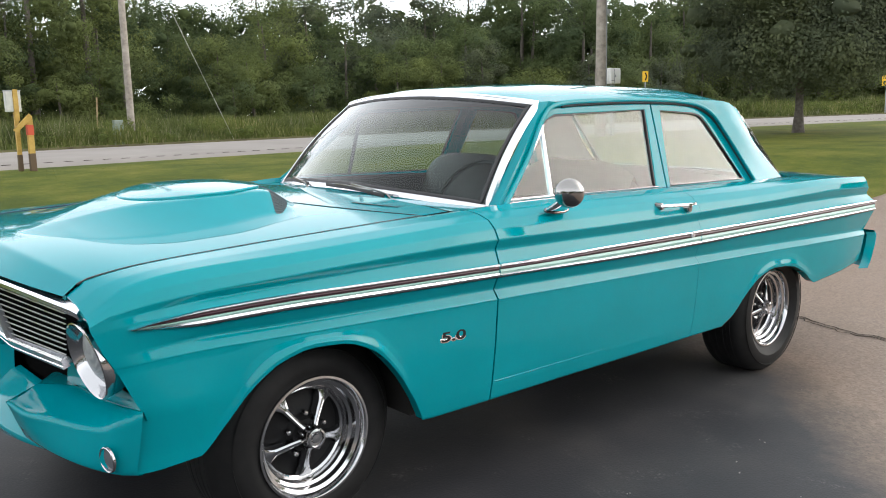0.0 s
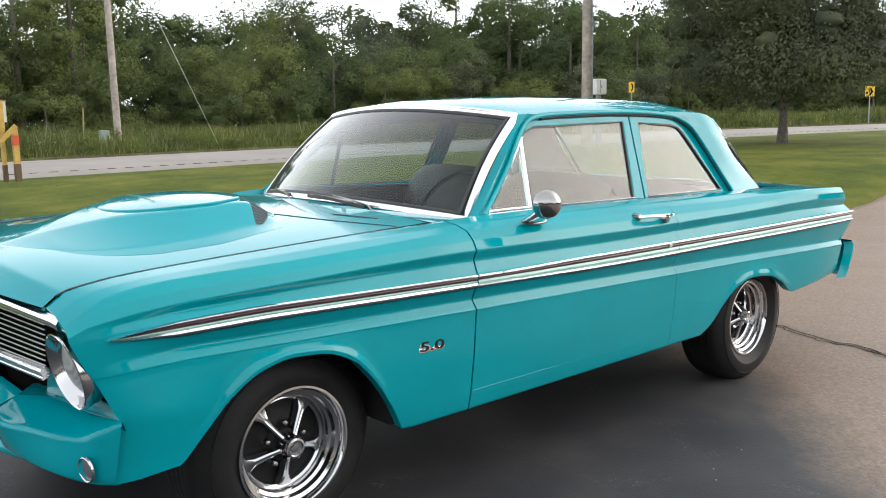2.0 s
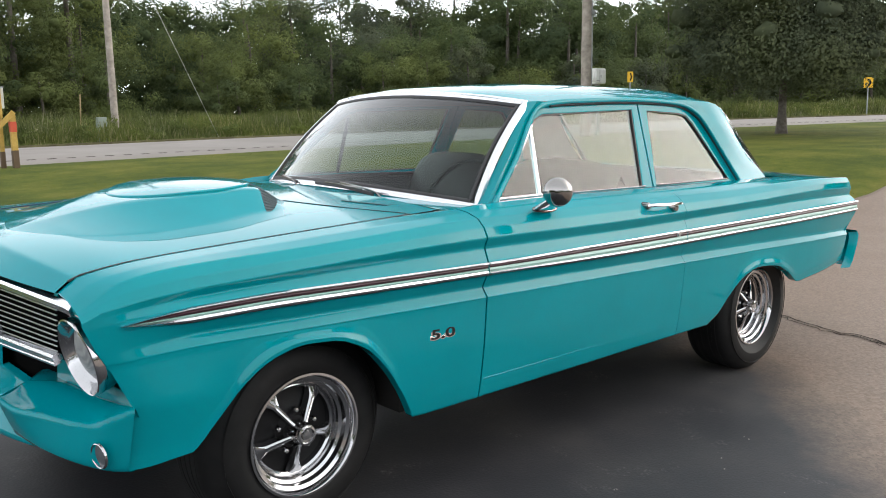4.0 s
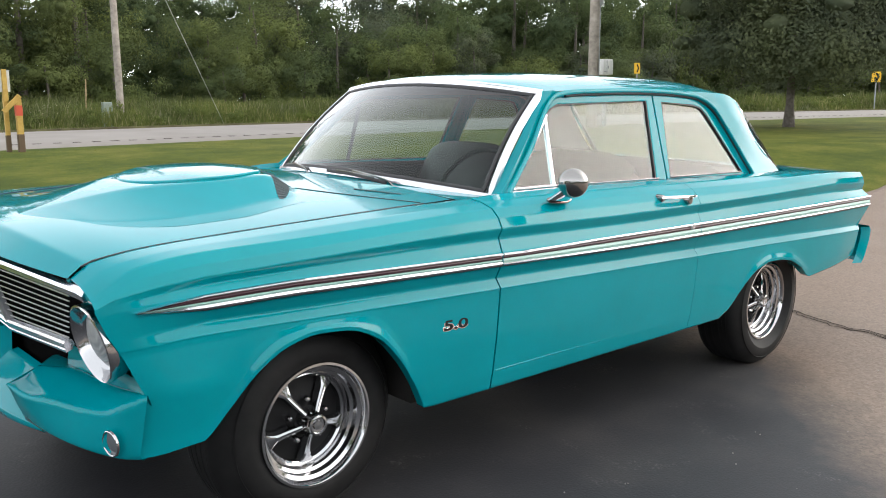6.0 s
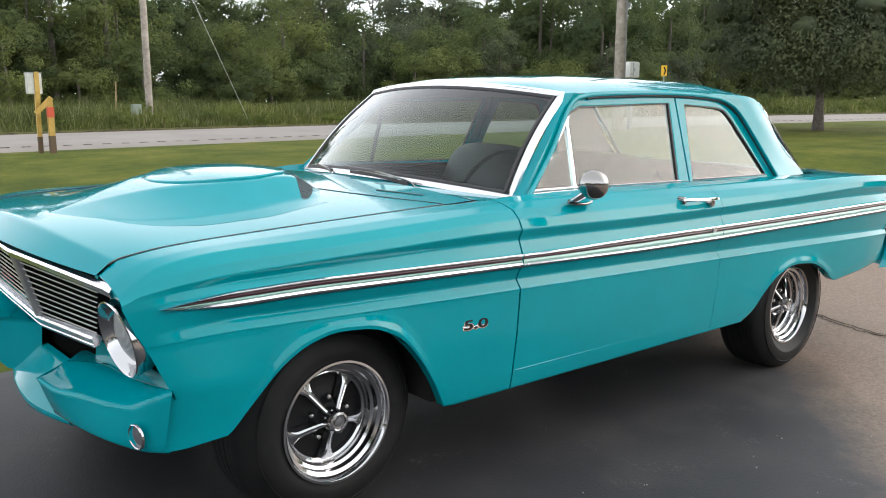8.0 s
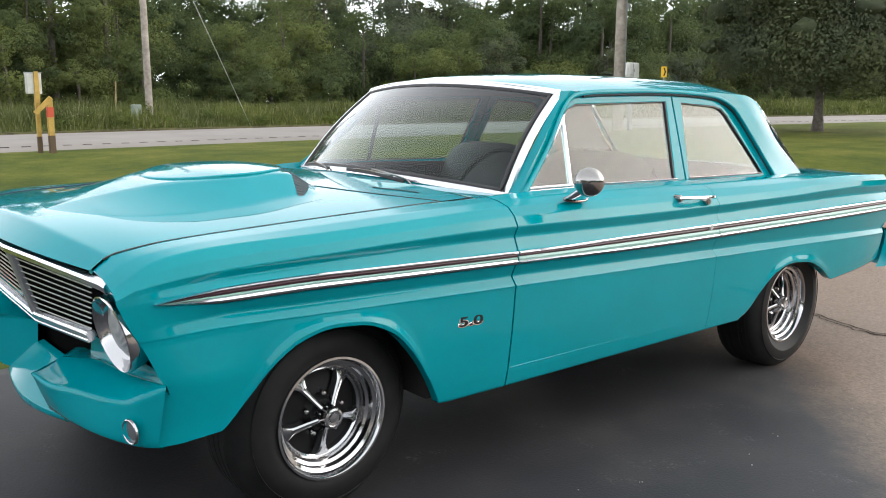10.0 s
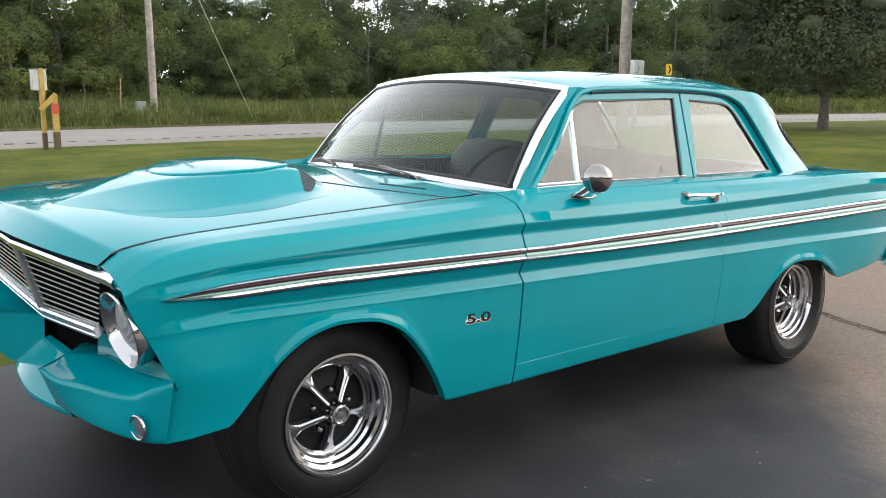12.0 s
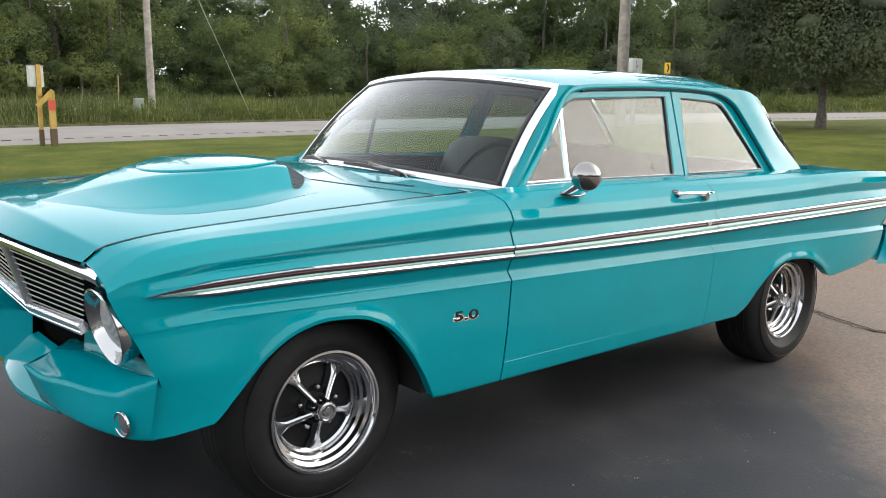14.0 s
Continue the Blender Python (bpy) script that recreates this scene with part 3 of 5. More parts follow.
def flank(x0, x1, step=0.04):
    """A stretch of the near flank as a sheet."""
    xs = set(np.linspace(x0, x1, max(3, int((x1 - x0) / step))))
    for table in (ARCH_F, ARCH_R):
        for a, b in zip(table, table[1:]):
            for k in range(3):
                x = a[0] + (b[0] - a[0]) * k / 3
                if x0 < x < x1:
                    xs.add(x)
    cols = []
    for x in sorted(xs):
        col = []
        section = side_column(x)
        for y, z in refined(section):
            px = x
            if x < -0.2:
                k = (-0.2 - x) / 0.46
                px = x + (nose_x(z) + 0.66) * k ** 3
            if x > 3.3:
                k = (x - 3.3) / 0.62
                px = x + (tail_x(z) - 3.92) * k ** 2
            col.append((px, -y, z))
        cols.append(col)
    # turned-in edges make the shut lines
    deep = 0.04 if x0 < 0 else 0.001
    first = [(p[0] + (deep if p[2] < 0.78 else 0.001), p[1] + 0.025, p[2]) for p in cols[0]]
    last = [(p[0] - 0.001, p[1] + 0.025, p[2]) for p in cols[-1]]
    return flip(join(grid(cols), grid([first, cols[0]]), grid([cols[-1], last])))


for name, x0, x1 in (("fender", -0.66, 0.645), ("door", 0.652, 1.8868), ("quarter_panel", 1.889, 3.92)):
    for side in (0, 1):
        data = flank(x0, x1)
        part(name, mirror(data) if side else data, paint, car, sharp=180)

# hood with its tall bulge
HOOD_Y = [(-0.70, 0.679), (-0.61, 0.682), (0.3, 0.692), (0.6, 0.70)]
def hood_z(x, y):
    edge = smooth_ip(x, [(-0.71, 0.772), (-0.636, 0.836), (-0.618, 0.850), (-0.604, 0.854), (-0.47, 0.877), (-0.22, 0.898), (0.066, 0.918), (0.4, 0.940), (0.62, 0.955)])
    w = ip(x, HOOD_Y)
    return edge + 0.026 * (1 - (y / w) ** 2)


rows = []
for x in list(np.linspace(-0.685, -0.645, 4)) + list(np.linspace(-0.636, -0.600, 9)) + list(np.linspace(-0.58, 0.60, 60)):
    w = ip(x, HOOD_Y)
    row = []
    for u in np.linspace(-1, 1, 61):
        xe = x + 0.026 * u * u * max(0.0, (-0.636 - x) / 0.049)
        row.append((xe - 0.03 * (1 - u * u) * max(0, min(1, (-0.3 - x) / 0.38)), u * w, hood_z(xe, u * w)))
    rows.append(row)
part("hood", flip(grid(rows)), paint, car, "flat turquoise hood panel")

for side in (0, 1):
    gap = [(x, -ip(x, HOOD_Y) - 0.004, smooth_ip(x, Z8) - 0.001) for x in np.linspace(-0.628, 0.478, 40)]
    part("hood_gap", (mirror if side else (lambda d: d))(sweep(gap, 0.007, 0.004)), seal, car)

# the tall bulge on the hood: a long nose, a raised oval lid and a mesh opening at its rear
SCOOP_W = [(-0.60, 0.09), (-0.55, 0.17), (-0.49, 0.28), (-0.455, 0.385), (-0.38, 0.485), (-0.27, 0.54), (-0.12, 0.545), (0.075, 0.485), (0.20, 0.445), (0.40, 0.40)]
SCOOP_H = [(-0.60, 0.0), (-0.54, 0.005), (-0.44, 0.020), (-0.33, 0.043), (-0.23, 0.060), (-0.15, 0.066), (-0.05, 0.071), (0.10, 0.071), (0.25, 0.064), (0.40, 0.050)]
LID_AT, LID_X, LID_Y = 0.0, 0.238, 0.262


def scoop_rear(y):
    return 0.222 - 0.95 * y * y


def scoop_z(x, y):
    t = abs(y) / smooth_ip(x, SCOOP_W)
    flat = ip(x, [(-0.62, 0.02), (-0.44, 0.08), (-0.30, 0.22), (-0.15, 0.40), (-0.02, 0.50), (0.4, 0.54)])
    h = smooth_ip(x, SCOOP_H) * ip(t, [(0, 1.0), (flat, 1.0), (flat + 0.05, 0.95), (0.82, 0.20), (0.86, 0.135), (1.0, 0.0)])
    back = (x - scoop_rear(y)) / 0.115
    fall = smooth_ip(back, [(-0.5, 1.0), (0.0, 0.93), (0.85, 0.12), (1.0, 0.0)])
    return hood_z(x, y) + h * fall


rows = []
for v in np.linspace(0, 1, 120):
    row = []
    for u in np.linspace(-1, 1, 121):
        x = -0.60 + (scoop_rear(u * 0.41) + 0.115 + 0.60) * v
        y = u * smooth_ip(x, SCOOP_W)
        row.append((x, y, scoop_z(x, y) + 0.0006))
    rows.append(row)
scoop = part("hood_scoop", flip(grid(rows)), paint, car, "turquoise hood bulge with a raised oval lid", sharp=50)
# the oval lid stands a little proud of the bulge, with a rounded rim
rows = []
for a in np.linspace(0, 2 * math.pi, 96, endpoint=False):
    c, s = math.cos(a), math.sin(a)
    row = [(LID_AT + LID_X * c, LID_Y * s, scoop_z(LID_AT + LID_X * c, LID_Y * s) - 0.006)]
    for r in (1.0, 0.994, 0.985, 0.95, 0.85, 0.7, 0.5, 0.3, 0.12, 0.01):
        dip = {1.0: 0.0030, 0.994: 0.0010}.get(r, 0.0)
        x = LID_AT + LID_X * r * c
        row.append((x, LID_Y * r * s, hood_z(x, 0) + smooth_ip(x, SCOOP_H) + 0.004 + 0.012 * (1 - r * r) - dip))
    rows.append(row)
part("scoop_lid", flip(grid(rows, closed_v=True)), paint, scoop, "raised oval lid")
rows = []
for y in np.linspace(-0.395, 0.395, 41):
    d = math.sqrt(max(0.0, 1 - (y / 0.40) ** 2))
    rows.append([(x, y, scoop_z(x, y) + 0.001) for x in scoop_rear(y) + 0.052 + np.linspace(-0.046, 0.042, 7) * d])
opening = part("scoop_mesh", grid(rows), mesh_dark, car, "dark wire mesh in the scoop opening")
wires = [sweep([(p[0], p[1], p[2] + 0.0015) for p in row], 0.003, 0.003) for row in rows[1:-1]]
tagged(part("mesh_wire", join(*wires), mesh_wire_mat, opening), kind="stuff")

# cowl between the hood and the windscreen
rows = []
for k in range(6):
    t = k / 5
    rows.append([(0.605 + (0.03 + 0.165 * (u * u)) * t + 0.02, 0.735 * u, 0.950 + 0.020 * (1 - u * u) + 0.002 * t) for u in np.linspace(-1, 1, 31)])
part("cowl", flip(grid(rows)), paint, car)

# roof
ROOF_MID = [(1.04, 1.366), (1.12, 1.385), (1.25, 1.405), (1.6, 1.432), (2.0, 1.442), (2.4, 1.446), (2.65, 1.418), (2.78, 1.385), (2.86, 1.352)]
EDGE_Y = [(1.05, 0.62), (1.25, 0.606), (1.9, 0.592), (2.4, 0.590), (2.7, 0.56)]
EDGE_Z = [(1.05, 1.312), (1.13, 1.328), (1.25, 1.340), (1.9, 1.370), (2.3, 1.378), (2.55, 1.378), (2.66, 1.368), (2.74, 1.343)]


def roof_point(v, u):
    xf = 1.05 + 0.085 * u * u
    xr = 2.86 - 0.12 * u * u
    x = xf + (xr - xf) * v
    e = smooth_ip(x, EDGE_Z)
    return (x, u * smooth_ip(x, EDGE_Y), e + (smooth_ip(x - 0.085 * u * u * (1 - v) + 0.12 * u * u * v, ROOF_MID) - e) * (1 - abs(u) ** 3.4))


# the sails behind the quarter windows run on from the roof's edge
us = [math.sin(a) for a in np.linspace(-math.pi / 2, math.pi / 2, 41)]
vs = np.linspace(0, 1, 40)
shell = [flip(grid([[roof_point(v, u) for u in us] for v in vs]))]
top = [np.array(roof_point(v, -1.0)) for v in vs if roof_point(v, -1.0)[0] > 2.20]
N = len(top)
front = [np.array(p) for p in curve_at([tuple(top[0]), (2.36, -0.601, 1.332), (2.43, -0.624, 1.285), (2.638, -0.732, 0.983)], 22)]
rear = [np.array(p) for p in curve_at([tuple(top[-1]), (2.79, -0.567, 1.292), (2.93, -0.59, 1.15), (3.165, -0.625, 0.975)], 22)]
foot = [front[-1] + (rear[-1] - front[-1]) * k / (N - 1) for k in range(N)]
rows = []
for j in range(22):
    v = j / 21
    row = []
    for i in range(N):
        u = i / (N - 1)
        p = (1 - v) * top[i] + v * foot[i] + (1 - u) * front[j] + u * rear[j]
        p = p - ((1 - u) * (1 - v) * top[0] + u * (1 - v) * top[-1] + (1 - u) * v * foot[0] + u * v * foot[-1])
        row.append(tuple(p + np.array((0, -0.045, 0.012)) * u * (1 - u) * math.sin(math.pi * min(1, v * 1.15)) ** 0.7 * (1 - 0.4 * v)))
    rows.append(row)
sail = grid(rows)
# a return tucked in behind the drip rail
tuck = grid([[tuple(p + np.array((-0.05, 0.016, -0.02))) for p in front], [tuple(p) for p in front]])
shell += [sail, mirror(sail), tuck, mirror(tuck)]
roof = part("roof", weld(join(*shell)), paint, car, sharp=70)

# pale lining on the inside of the sails
for data in (sail, mirror(sail)):
    part("pillar_lining", ([(p[0] - 0.01, p[1] * 0.965, p[2] - 0.012) for p in data[0]], data[1]), liner, car, "pale lining inside the rear pillar")

# pillars: strips between the drip rail and the glass edges
RAIL = [(0.835, -0.738, 0.965), (1.028, -0.669, 1.134), (1.153, -0.622, 1.275), (1.234, -0.606, 1.325), (1.5, -0.598, 1.350), (1.904, -0.592, 1.366), (2.25, -0.592, 1.360), (2.360, -0.602, 1.335), (2.425, -0.622, 1.290), (2.638, -0.727, 0.995)]


def side_y(z, out=0.0):
    return -0.735 + 0.36 * (z - 0.95) - out


def window_frame(outer, inner, depth, y_out):
    """A flat frame between two outlines of equal count in x, z, on the leaning side plane."""
    a = [(x, side_y(z, y_out), z) for x, z in outer]
    b = [(x, side_y(z, y_out), z) for x, z in inner]
    c = [(x, side_y(z, y_out - depth), z) for x, z in inner]
    d = [(x, side_y(z, y_out - depth), z) for x, z in outer]
    return grid([a, b, c, d], closed_u=True, closed_v=True)


def resample(pts, n):
    return [(p[0], p[2]) for p in line_at([(x, 0, z) for x, z in pts], n)]


DOOR_OUT = [(0.838, 0.968), (1.045, 1.160), (1.160, 1.290), (1.24, 1.328), (1.92, 1.362), (1.888, 0.985), (0.838, 0.968)]
DOOR_IN = [(0.870, 0.974), (1.065, 1.155), (1.185, 1.268), (1.245, 1.290), (1.870, 1.322), (1.812, 0.990), (0.870, 0.974)]
QUART_OUT = [(1.928, 1.362), (2.27, 1.354), (2.37, 1.330), (2.435, 1.28), (2.645, 0.990), (1.896, 0.986), (1.928, 1.362)]
QUART_IN = [(1.985, 1.321), (2.255, 1.316), (2.315, 1.305), (2.355, 1.272), (2.568, 0.999), (1.918, 0.988), (1.985, 1.321)]


def dense(pts, k=6):
    out = []
    for a, b in zip(pts, pts[1:]):
        out += [(a[0] + (b[0] - a[0]) * i / k, a[1] + (b[1] - a[1]) * i / k) for i in range(k)]
    return out


def inset(pts, d):
    c = np.mean(np.array(pts[:-1]), axis=0)
    out = []
    for x, z in pts:
        v = np.array([x, z]) - c
        out.append(tuple(c + v * (1 - d / np.linalg.norm(v))))
    return out


for name, outer, inner in (("door_window", DOOR_OUT, DOOR_IN), ("quarter_window", QUART_OUT, QUART_IN)):
    for side in (0, 1):
        f = (lambda d: mirror(d)) if side else (lambda d: d)
        frame_ob = part(name, f(window_frame(dense(outer), dense(inner), 0.03, 0.0)), paint, car, bevel=0.004, sharp=30)
        part("window_seal", f(window_frame(dense(inset(inner, -0.004)), dense(inset(inner, 0.007)), 0.014, -0.003)), seal, frame_ob)
        v = [(x, side_y(z, -0.010), z) for x, z in inner[:-1]]
        pane = part("pane", f((v, [tuple(range(len(v)))])), side_glass, frame_ob, smooth=False)
        pane.visible_shadow = False

# drip rail and front pillars
for side in (0, 1):
    f = (lambda d: mirror(d)) if side else (lambda d: d)
    rail = [(x, y - 0.012, z) for x, y, z in curve_at(RAIL, 60)]
    part("drip_rail", f(sweep(rail, 0.018, 0.012, up=(0, -1, 0.3))), paint, car)
    # black strip puts the gutter's shade into colour, down the rear pillar too
    gutter = [(x, y - 0.004, z - 0.013) for x, y, z in curve_at(RAIL, 60) if x > 1.27]
    part("gutter", f(sweep(gutter, 0.010, 0.010, up=(0, -1, 0.3))), seal, car, "black strip for the shaded gutter above the windows")
    inner = line_at([(0.805, -0.692, 0.955), (1.148, -0.613, 1.336)], 20)
    outer = line_at([(0.84, -0.738, 0.965), (1.034, -0.669, 1.134), (1.16, -0.622, 1.280), (1.26, -0.606, 1.338)], 20)
    part("front_pillar", f(grid([outer, [tuple((np.array(p) + np.array(q)) / 2 + np.array((-0.004, -0.012, 0.004))) for p, q in zip(outer, inner)], inner])), paint, car)

# windscreen and rear window
def screen_point(u, v):
    y0, y1 = 0.685 * u, 0.605 * u
    x0, x1 = 0.655 + 0.15 * u * u, 1.055 + 0.090 * u * u
    z0, z1 = 0.985 - 0.034 * u * u, 1.366 - 0.036 * u * u
    bow = math.sin(math.pi * v) * 0.02
    return (x0 + (x1 - x0) * v - bow, y0 + (y1 - y0) * v, z0 + (z1 - z0) * v + bow * 0.6)


def edge_loop(fn, n=24, e=0.985):
    out = [fn(u, 1 - e) for u in np.linspace(-e, e, n)] + [fn(e, v) for v in np.linspace(0.06, 0.94, 10)]
    out += [fn(u, e) for u in np.linspace(e, -e, n)] + [fn(-e, v) for v in np.linspace(0.94, 0.06, 10)]
    return out


glass = part("windscreen", flip(grid([[screen_point(u, v) for u in np.linspace(-1, 1, 33)] for v in np.linspace(0, 1, 9)])), screen_glass, car)
glass.visible_shadow = False
edge = [screen_point(u, 0.0) for u in np.linspace(1.0, -1.0, 24)] + [screen_point(-1.0, v) for v in np.linspace(0.06, 0.94, 10)] + [screen_point(u, 1.0) for u in np.linspace(-1.0, 1.0, 24)]
part("windscreen_trim", sweep(edge, 0.027, 0.020, up=(-0.7, 0, 0.7)), steel, car, "polished steel windscreen trim")
part("side_trim", sweep([screen_point(1.0, v) for v in np.linspace(0.0, 1.0, 12)], 0.012, 0.010, up=(-0.7, 0, 0.7)), steel, car, "thin steel edge trim")
part("windscreen_seal", sweep(edge_loop(screen_point, e=0.962), 0.016, 0.010, up=(-0.7, 0, 0.7), closed=True), seal, car)


def rear_point(u, v):
    y0, y1 = 0.60 * u, 0.545 * u
    x0, x1 = 3.33 - 0.15 * u * u, 2.86 - 0.12 * u * u
    z0, z1 = 0.985 - 0.01 * u * u, 1.352 - 0.010 * u * u
    return (x0 + (x1 - x0) * v, y0 + (y1 - y0) * v, z0 + (z1 - z0) * v)


glass = part("rear_window", grid([[rear_point(u, v) for u in np.linspace(-1, 1, 21)] for v in np.linspace(0, 1, 5)]), back_glass, car)
glass.visible_shadow = False
part("rear_window_trim", sweep(edge_loop(rear_point, e=1.0), 0.03, 0.02, up=(0.7, 0, 0.7), closed=True), aged_chrome, car)

# deck and tail
rows = []
for x in np.linspace(3.19, 3.80, 14):
    w = 0.715
    rows.append([(x + 0.12 * (1 - u * u) * max(0, 1 - (x - 3.19) / 0.3), u * w, 0.985 + 0.012 * (1 - u * u) - 0.012 * ((x - 3.19) / 0.6) ** 2) for u in np.linspace(-1, 1, 21)])
part("trunk_lid", flip(grid(rows)), paint, car)
rows = [[(tail_x(z) - 0.025, u * 0.83, z) for u in np.linspace(-1, 1, 21)] for z in np.linspace(0.478, 0.975, 14)]
part("tail_panel", flip(grid(rows)), paint, car)

# side trim: two bright strips with a maroon line and a pale fill
def trim_line(t, out=0.006, x0=-0.572, x1=3.90):
    pts = []
    for x in np.linspace(x0, x1, max(8, int((x1 - x0) / 0.04))):
        grow = min(1.0, max(0.0, (x + 0.572) / 0.17)) ** 0.6
        zc = smooth_ip(x, Z3) * 0.5 + smooth_ip(x, Z4) * 0.5
        zc += 0.003 * (1 - grow)
        z = zc + (t - 0.5) * (smooth_ip(x, Z4) - smooth_ip(x, Z3)) * grow
        pts.append((x, -smooth_ip(x, HALF) - out, z))
    return pts


for side in (0, 1):
    f = (lambda d: mirror(d)) if side else (lambda d: d)
    for x0, x1 in ((-0.572, 0.645), (0.652, 1.884), (1.889, 3.88)):
        def band(t0, t1, out):
            a = trim_line(t0, out, x0, x1)
            m = trim_line((t0 + t1) / 2, out + 0.003, x0, x1)
            b = trim_line(t1, out - 0.002, x0, x1)
            c = [(p[0], p[1] + out + 0.004, p[2]) for p in a]
            d = [(p[0], p[1] + out + 0.004, p[2]) for p in b]
            return flip(grid([c, a, m, b, d]))
        low = 0.16 if x0 > 0 else 0.28
        part("bright_strip", f(band(-0.02, low, 0.007)), steel, car)
        part("bright_strip", f(band(0.84, 1.02, 0.007)), steel, car)
        part("maroon_line", f(band(0.56 if x0 > 0 else 0.50, 0.84, 0.003)), maroon, car)
        part("maroon_line", f(band(-0.12, -0.02, 0.003)), maroon, car)
        part("pale_fill", f(band(low, 0.56 if x0 > 0 else 0.50, 0.003)), seafoam, car)


# wheels
def wheel(m, tyre, rim, lip):
    """A five-spoke wheel; tyre: (radius, inwards from the lip); lip: how far the rim's edge stands out from the middle."""
    root = new("wheel")
    root.parent = car
    root.matrix_local = m
    L = -lip
    part("tyre", lathe([(r, L + y) for r, y in tyre], 80), rubber, root)
    grooves = [lathe([(tyre[6][0] - 0.004, L + y), (tyre[6][0] + 0.0015, L + y + 0.004), (tyre[6][0] + 0.0015, L + y + 0.024), (tyre[6][0] - 0.004, L + y + 0.028)], 80) for y in np.linspace(tyre[6][1], tyre[7][1] - 0.03, 4)]
    part("tread", join(*grooves), rubber, root)
    part("sidewall_ring", lathe([(tyre[3][0] + 0.008, L + tyre[3][1] + 0.002), (tyre[3][0] + 0.010, L + tyre[3][1] - 0.002), (tyre[3][0] + 0.013, L + tyre[3][1] + 0.002)], 72), rubber, root)
    part("rim", lathe([(rim - 0.004, L + 0.03), (rim + 0.005, L + 0.006), (rim + 0.003, L), (rim - 0.004, L - 0.001), (rim - 0.010, L + 0.006), (rim - 0.013, L + 0.022), (rim - 0.024, L + 0.027),
                       (rim - 0.027, L + 0.044), (rim - 0.036, L + 0.049), (rim - 0.040, L + 0.072), (rim - 0.052, L + 0.074), (rim - 0.055, L + 0.095), (rim - 0.045, L + 0.15)], 80), aged_chrome, root, "chrome stepped rim")
    r0 = rim - 0.044
    part("dish", lathe([(r0, L + 0.092), (r0 * 0.8, L + 0.096), (0.060, L + 0.080), (0.045, L + 0.060), (0.0, L + 0.058)], 48), black, root, "satin black wheel centre")
    for k in range(5):
        turn = pose(0, 0, 0, 0, 88 + 72 * k, 0)
        rows = []
        for t in np.linspace(0, 1, 13):
            r = 0.026 + (r0 + 0.003 - 0.026) * t
            w = 0.0085 + 0.006 * t + 0.034 * max(0.0, (t - 0.62) / 0.38) ** 2.2
            y = L + 0.026 + 0.044 * t ** 0.8
            d = 0.030 if t < 0.8 else 0.020
            rows.append([(r, y + d, -w * 1.1), (r, y + 0.004, -w * 0.85), (r, y, -w * 0.4), (r, y + 0.001, 0), (r, y, w * 0.4), (r, y + 0.004, w * 0.85), (r, y + d, w * 1.1)])
        part("spoke", moved(grid(rows), turn), aged_chrome, root)
        nut = moved(lathe([(0.010, L + 0.085), (0.010, L + 0.058), (0.006, L + 0.050), (0.0, L + 0.049)], 8), pose(0, 0, 0, 0, 124 + 72 * k, 0) @ pose(0.066, 0, 0))
        part("lug_nut", nut, chrome, root)
    part("spoke_ring", lathe([(r0 + 0.004, L + 0.084), (r0 + 0.003, L + 0.070), (r0 - 0.004, L + 0.067), (r0 - 0.010, L + 0.072), (r0 - 0.011, L + 0.090)], 72), aged_chrome, root, "chrome ring joining the spokes")
    part("centre_cap", lathe([(0.037, L + 0.055), (0.034, L + 0.012), (0.031, L + 0.000), (0.025, L - 0.002), (0.023, L + 0.005), (0.015, L + 0.006), (0.013, L + 0.001), (0.0, L + 0.0)], 32), aged_chrome, root, "chrome centre cap")
    return root


RF, RR, R1, R2 = 0.320, 0.336, 0.187, 0.198
FRONT_TYRE = [(R1 - 0.01, 0.02), (R1 + 0.008, 0.006), (R1 + 0.035, 0.004), (R1 + 0.072, 0.014), (RF - 0.020, 0.045), (RF - 0.005, 0.062), (RF, 0.080), (RF, 0.200), (RF - 0.006, 0.220), (RF - 0.03, 0.240), (R1, 0.24)]
REAR_TYRE = [(R2 - 0.01, 0.02), (R2 + 0.012, 0.0), (R2 + 0.045, -0.022), (RR - 0.055, -0.020), (RR - 0.020, 0.0), (RR - 0.005, 0.020), (RR, 0.038), (RR, 0.188), (RR - 0.010, 0.208), (RR - 0.04, 0.225), (R2, 0.21)]
for side in (-1, 1):
    turn = 0 if side < 0 else 180
    wheel(pose(0.0, side * 0.70, 0.321, 0, 0, turn), FRONT_TYRE, R1, 0.10)
    wheel(pose(2.784, side * 0.69, 0.333, 0, 0, turn), REAR_TYRE, R2, 0.11)

# underside, wheel housings, interior
part("floor_pan", box(-0.3, 3.6, -0.55, 0.55, 0.26, 0.30), under, car)
part("sill_floor", box(0.36, 2.1, -0.80, 0.80, 0.31, 0.36), under, car)
part("engine_bay", box(-0.46, 0.60, -0.56, 0.56, 0.42, 0.72), under, car)
part("trunk_well", box(3.20, 3.66, -0.76, 0.76, 0.50, 0.9), under, car)
part("firewall", box(0.36, 0.60, -0.82, 0.82, 0.36, 0.88), under, car)
part("rear_floor", box(2.1, 3.2, -0.54, 0.54, 0.32, 0.86), under, car)


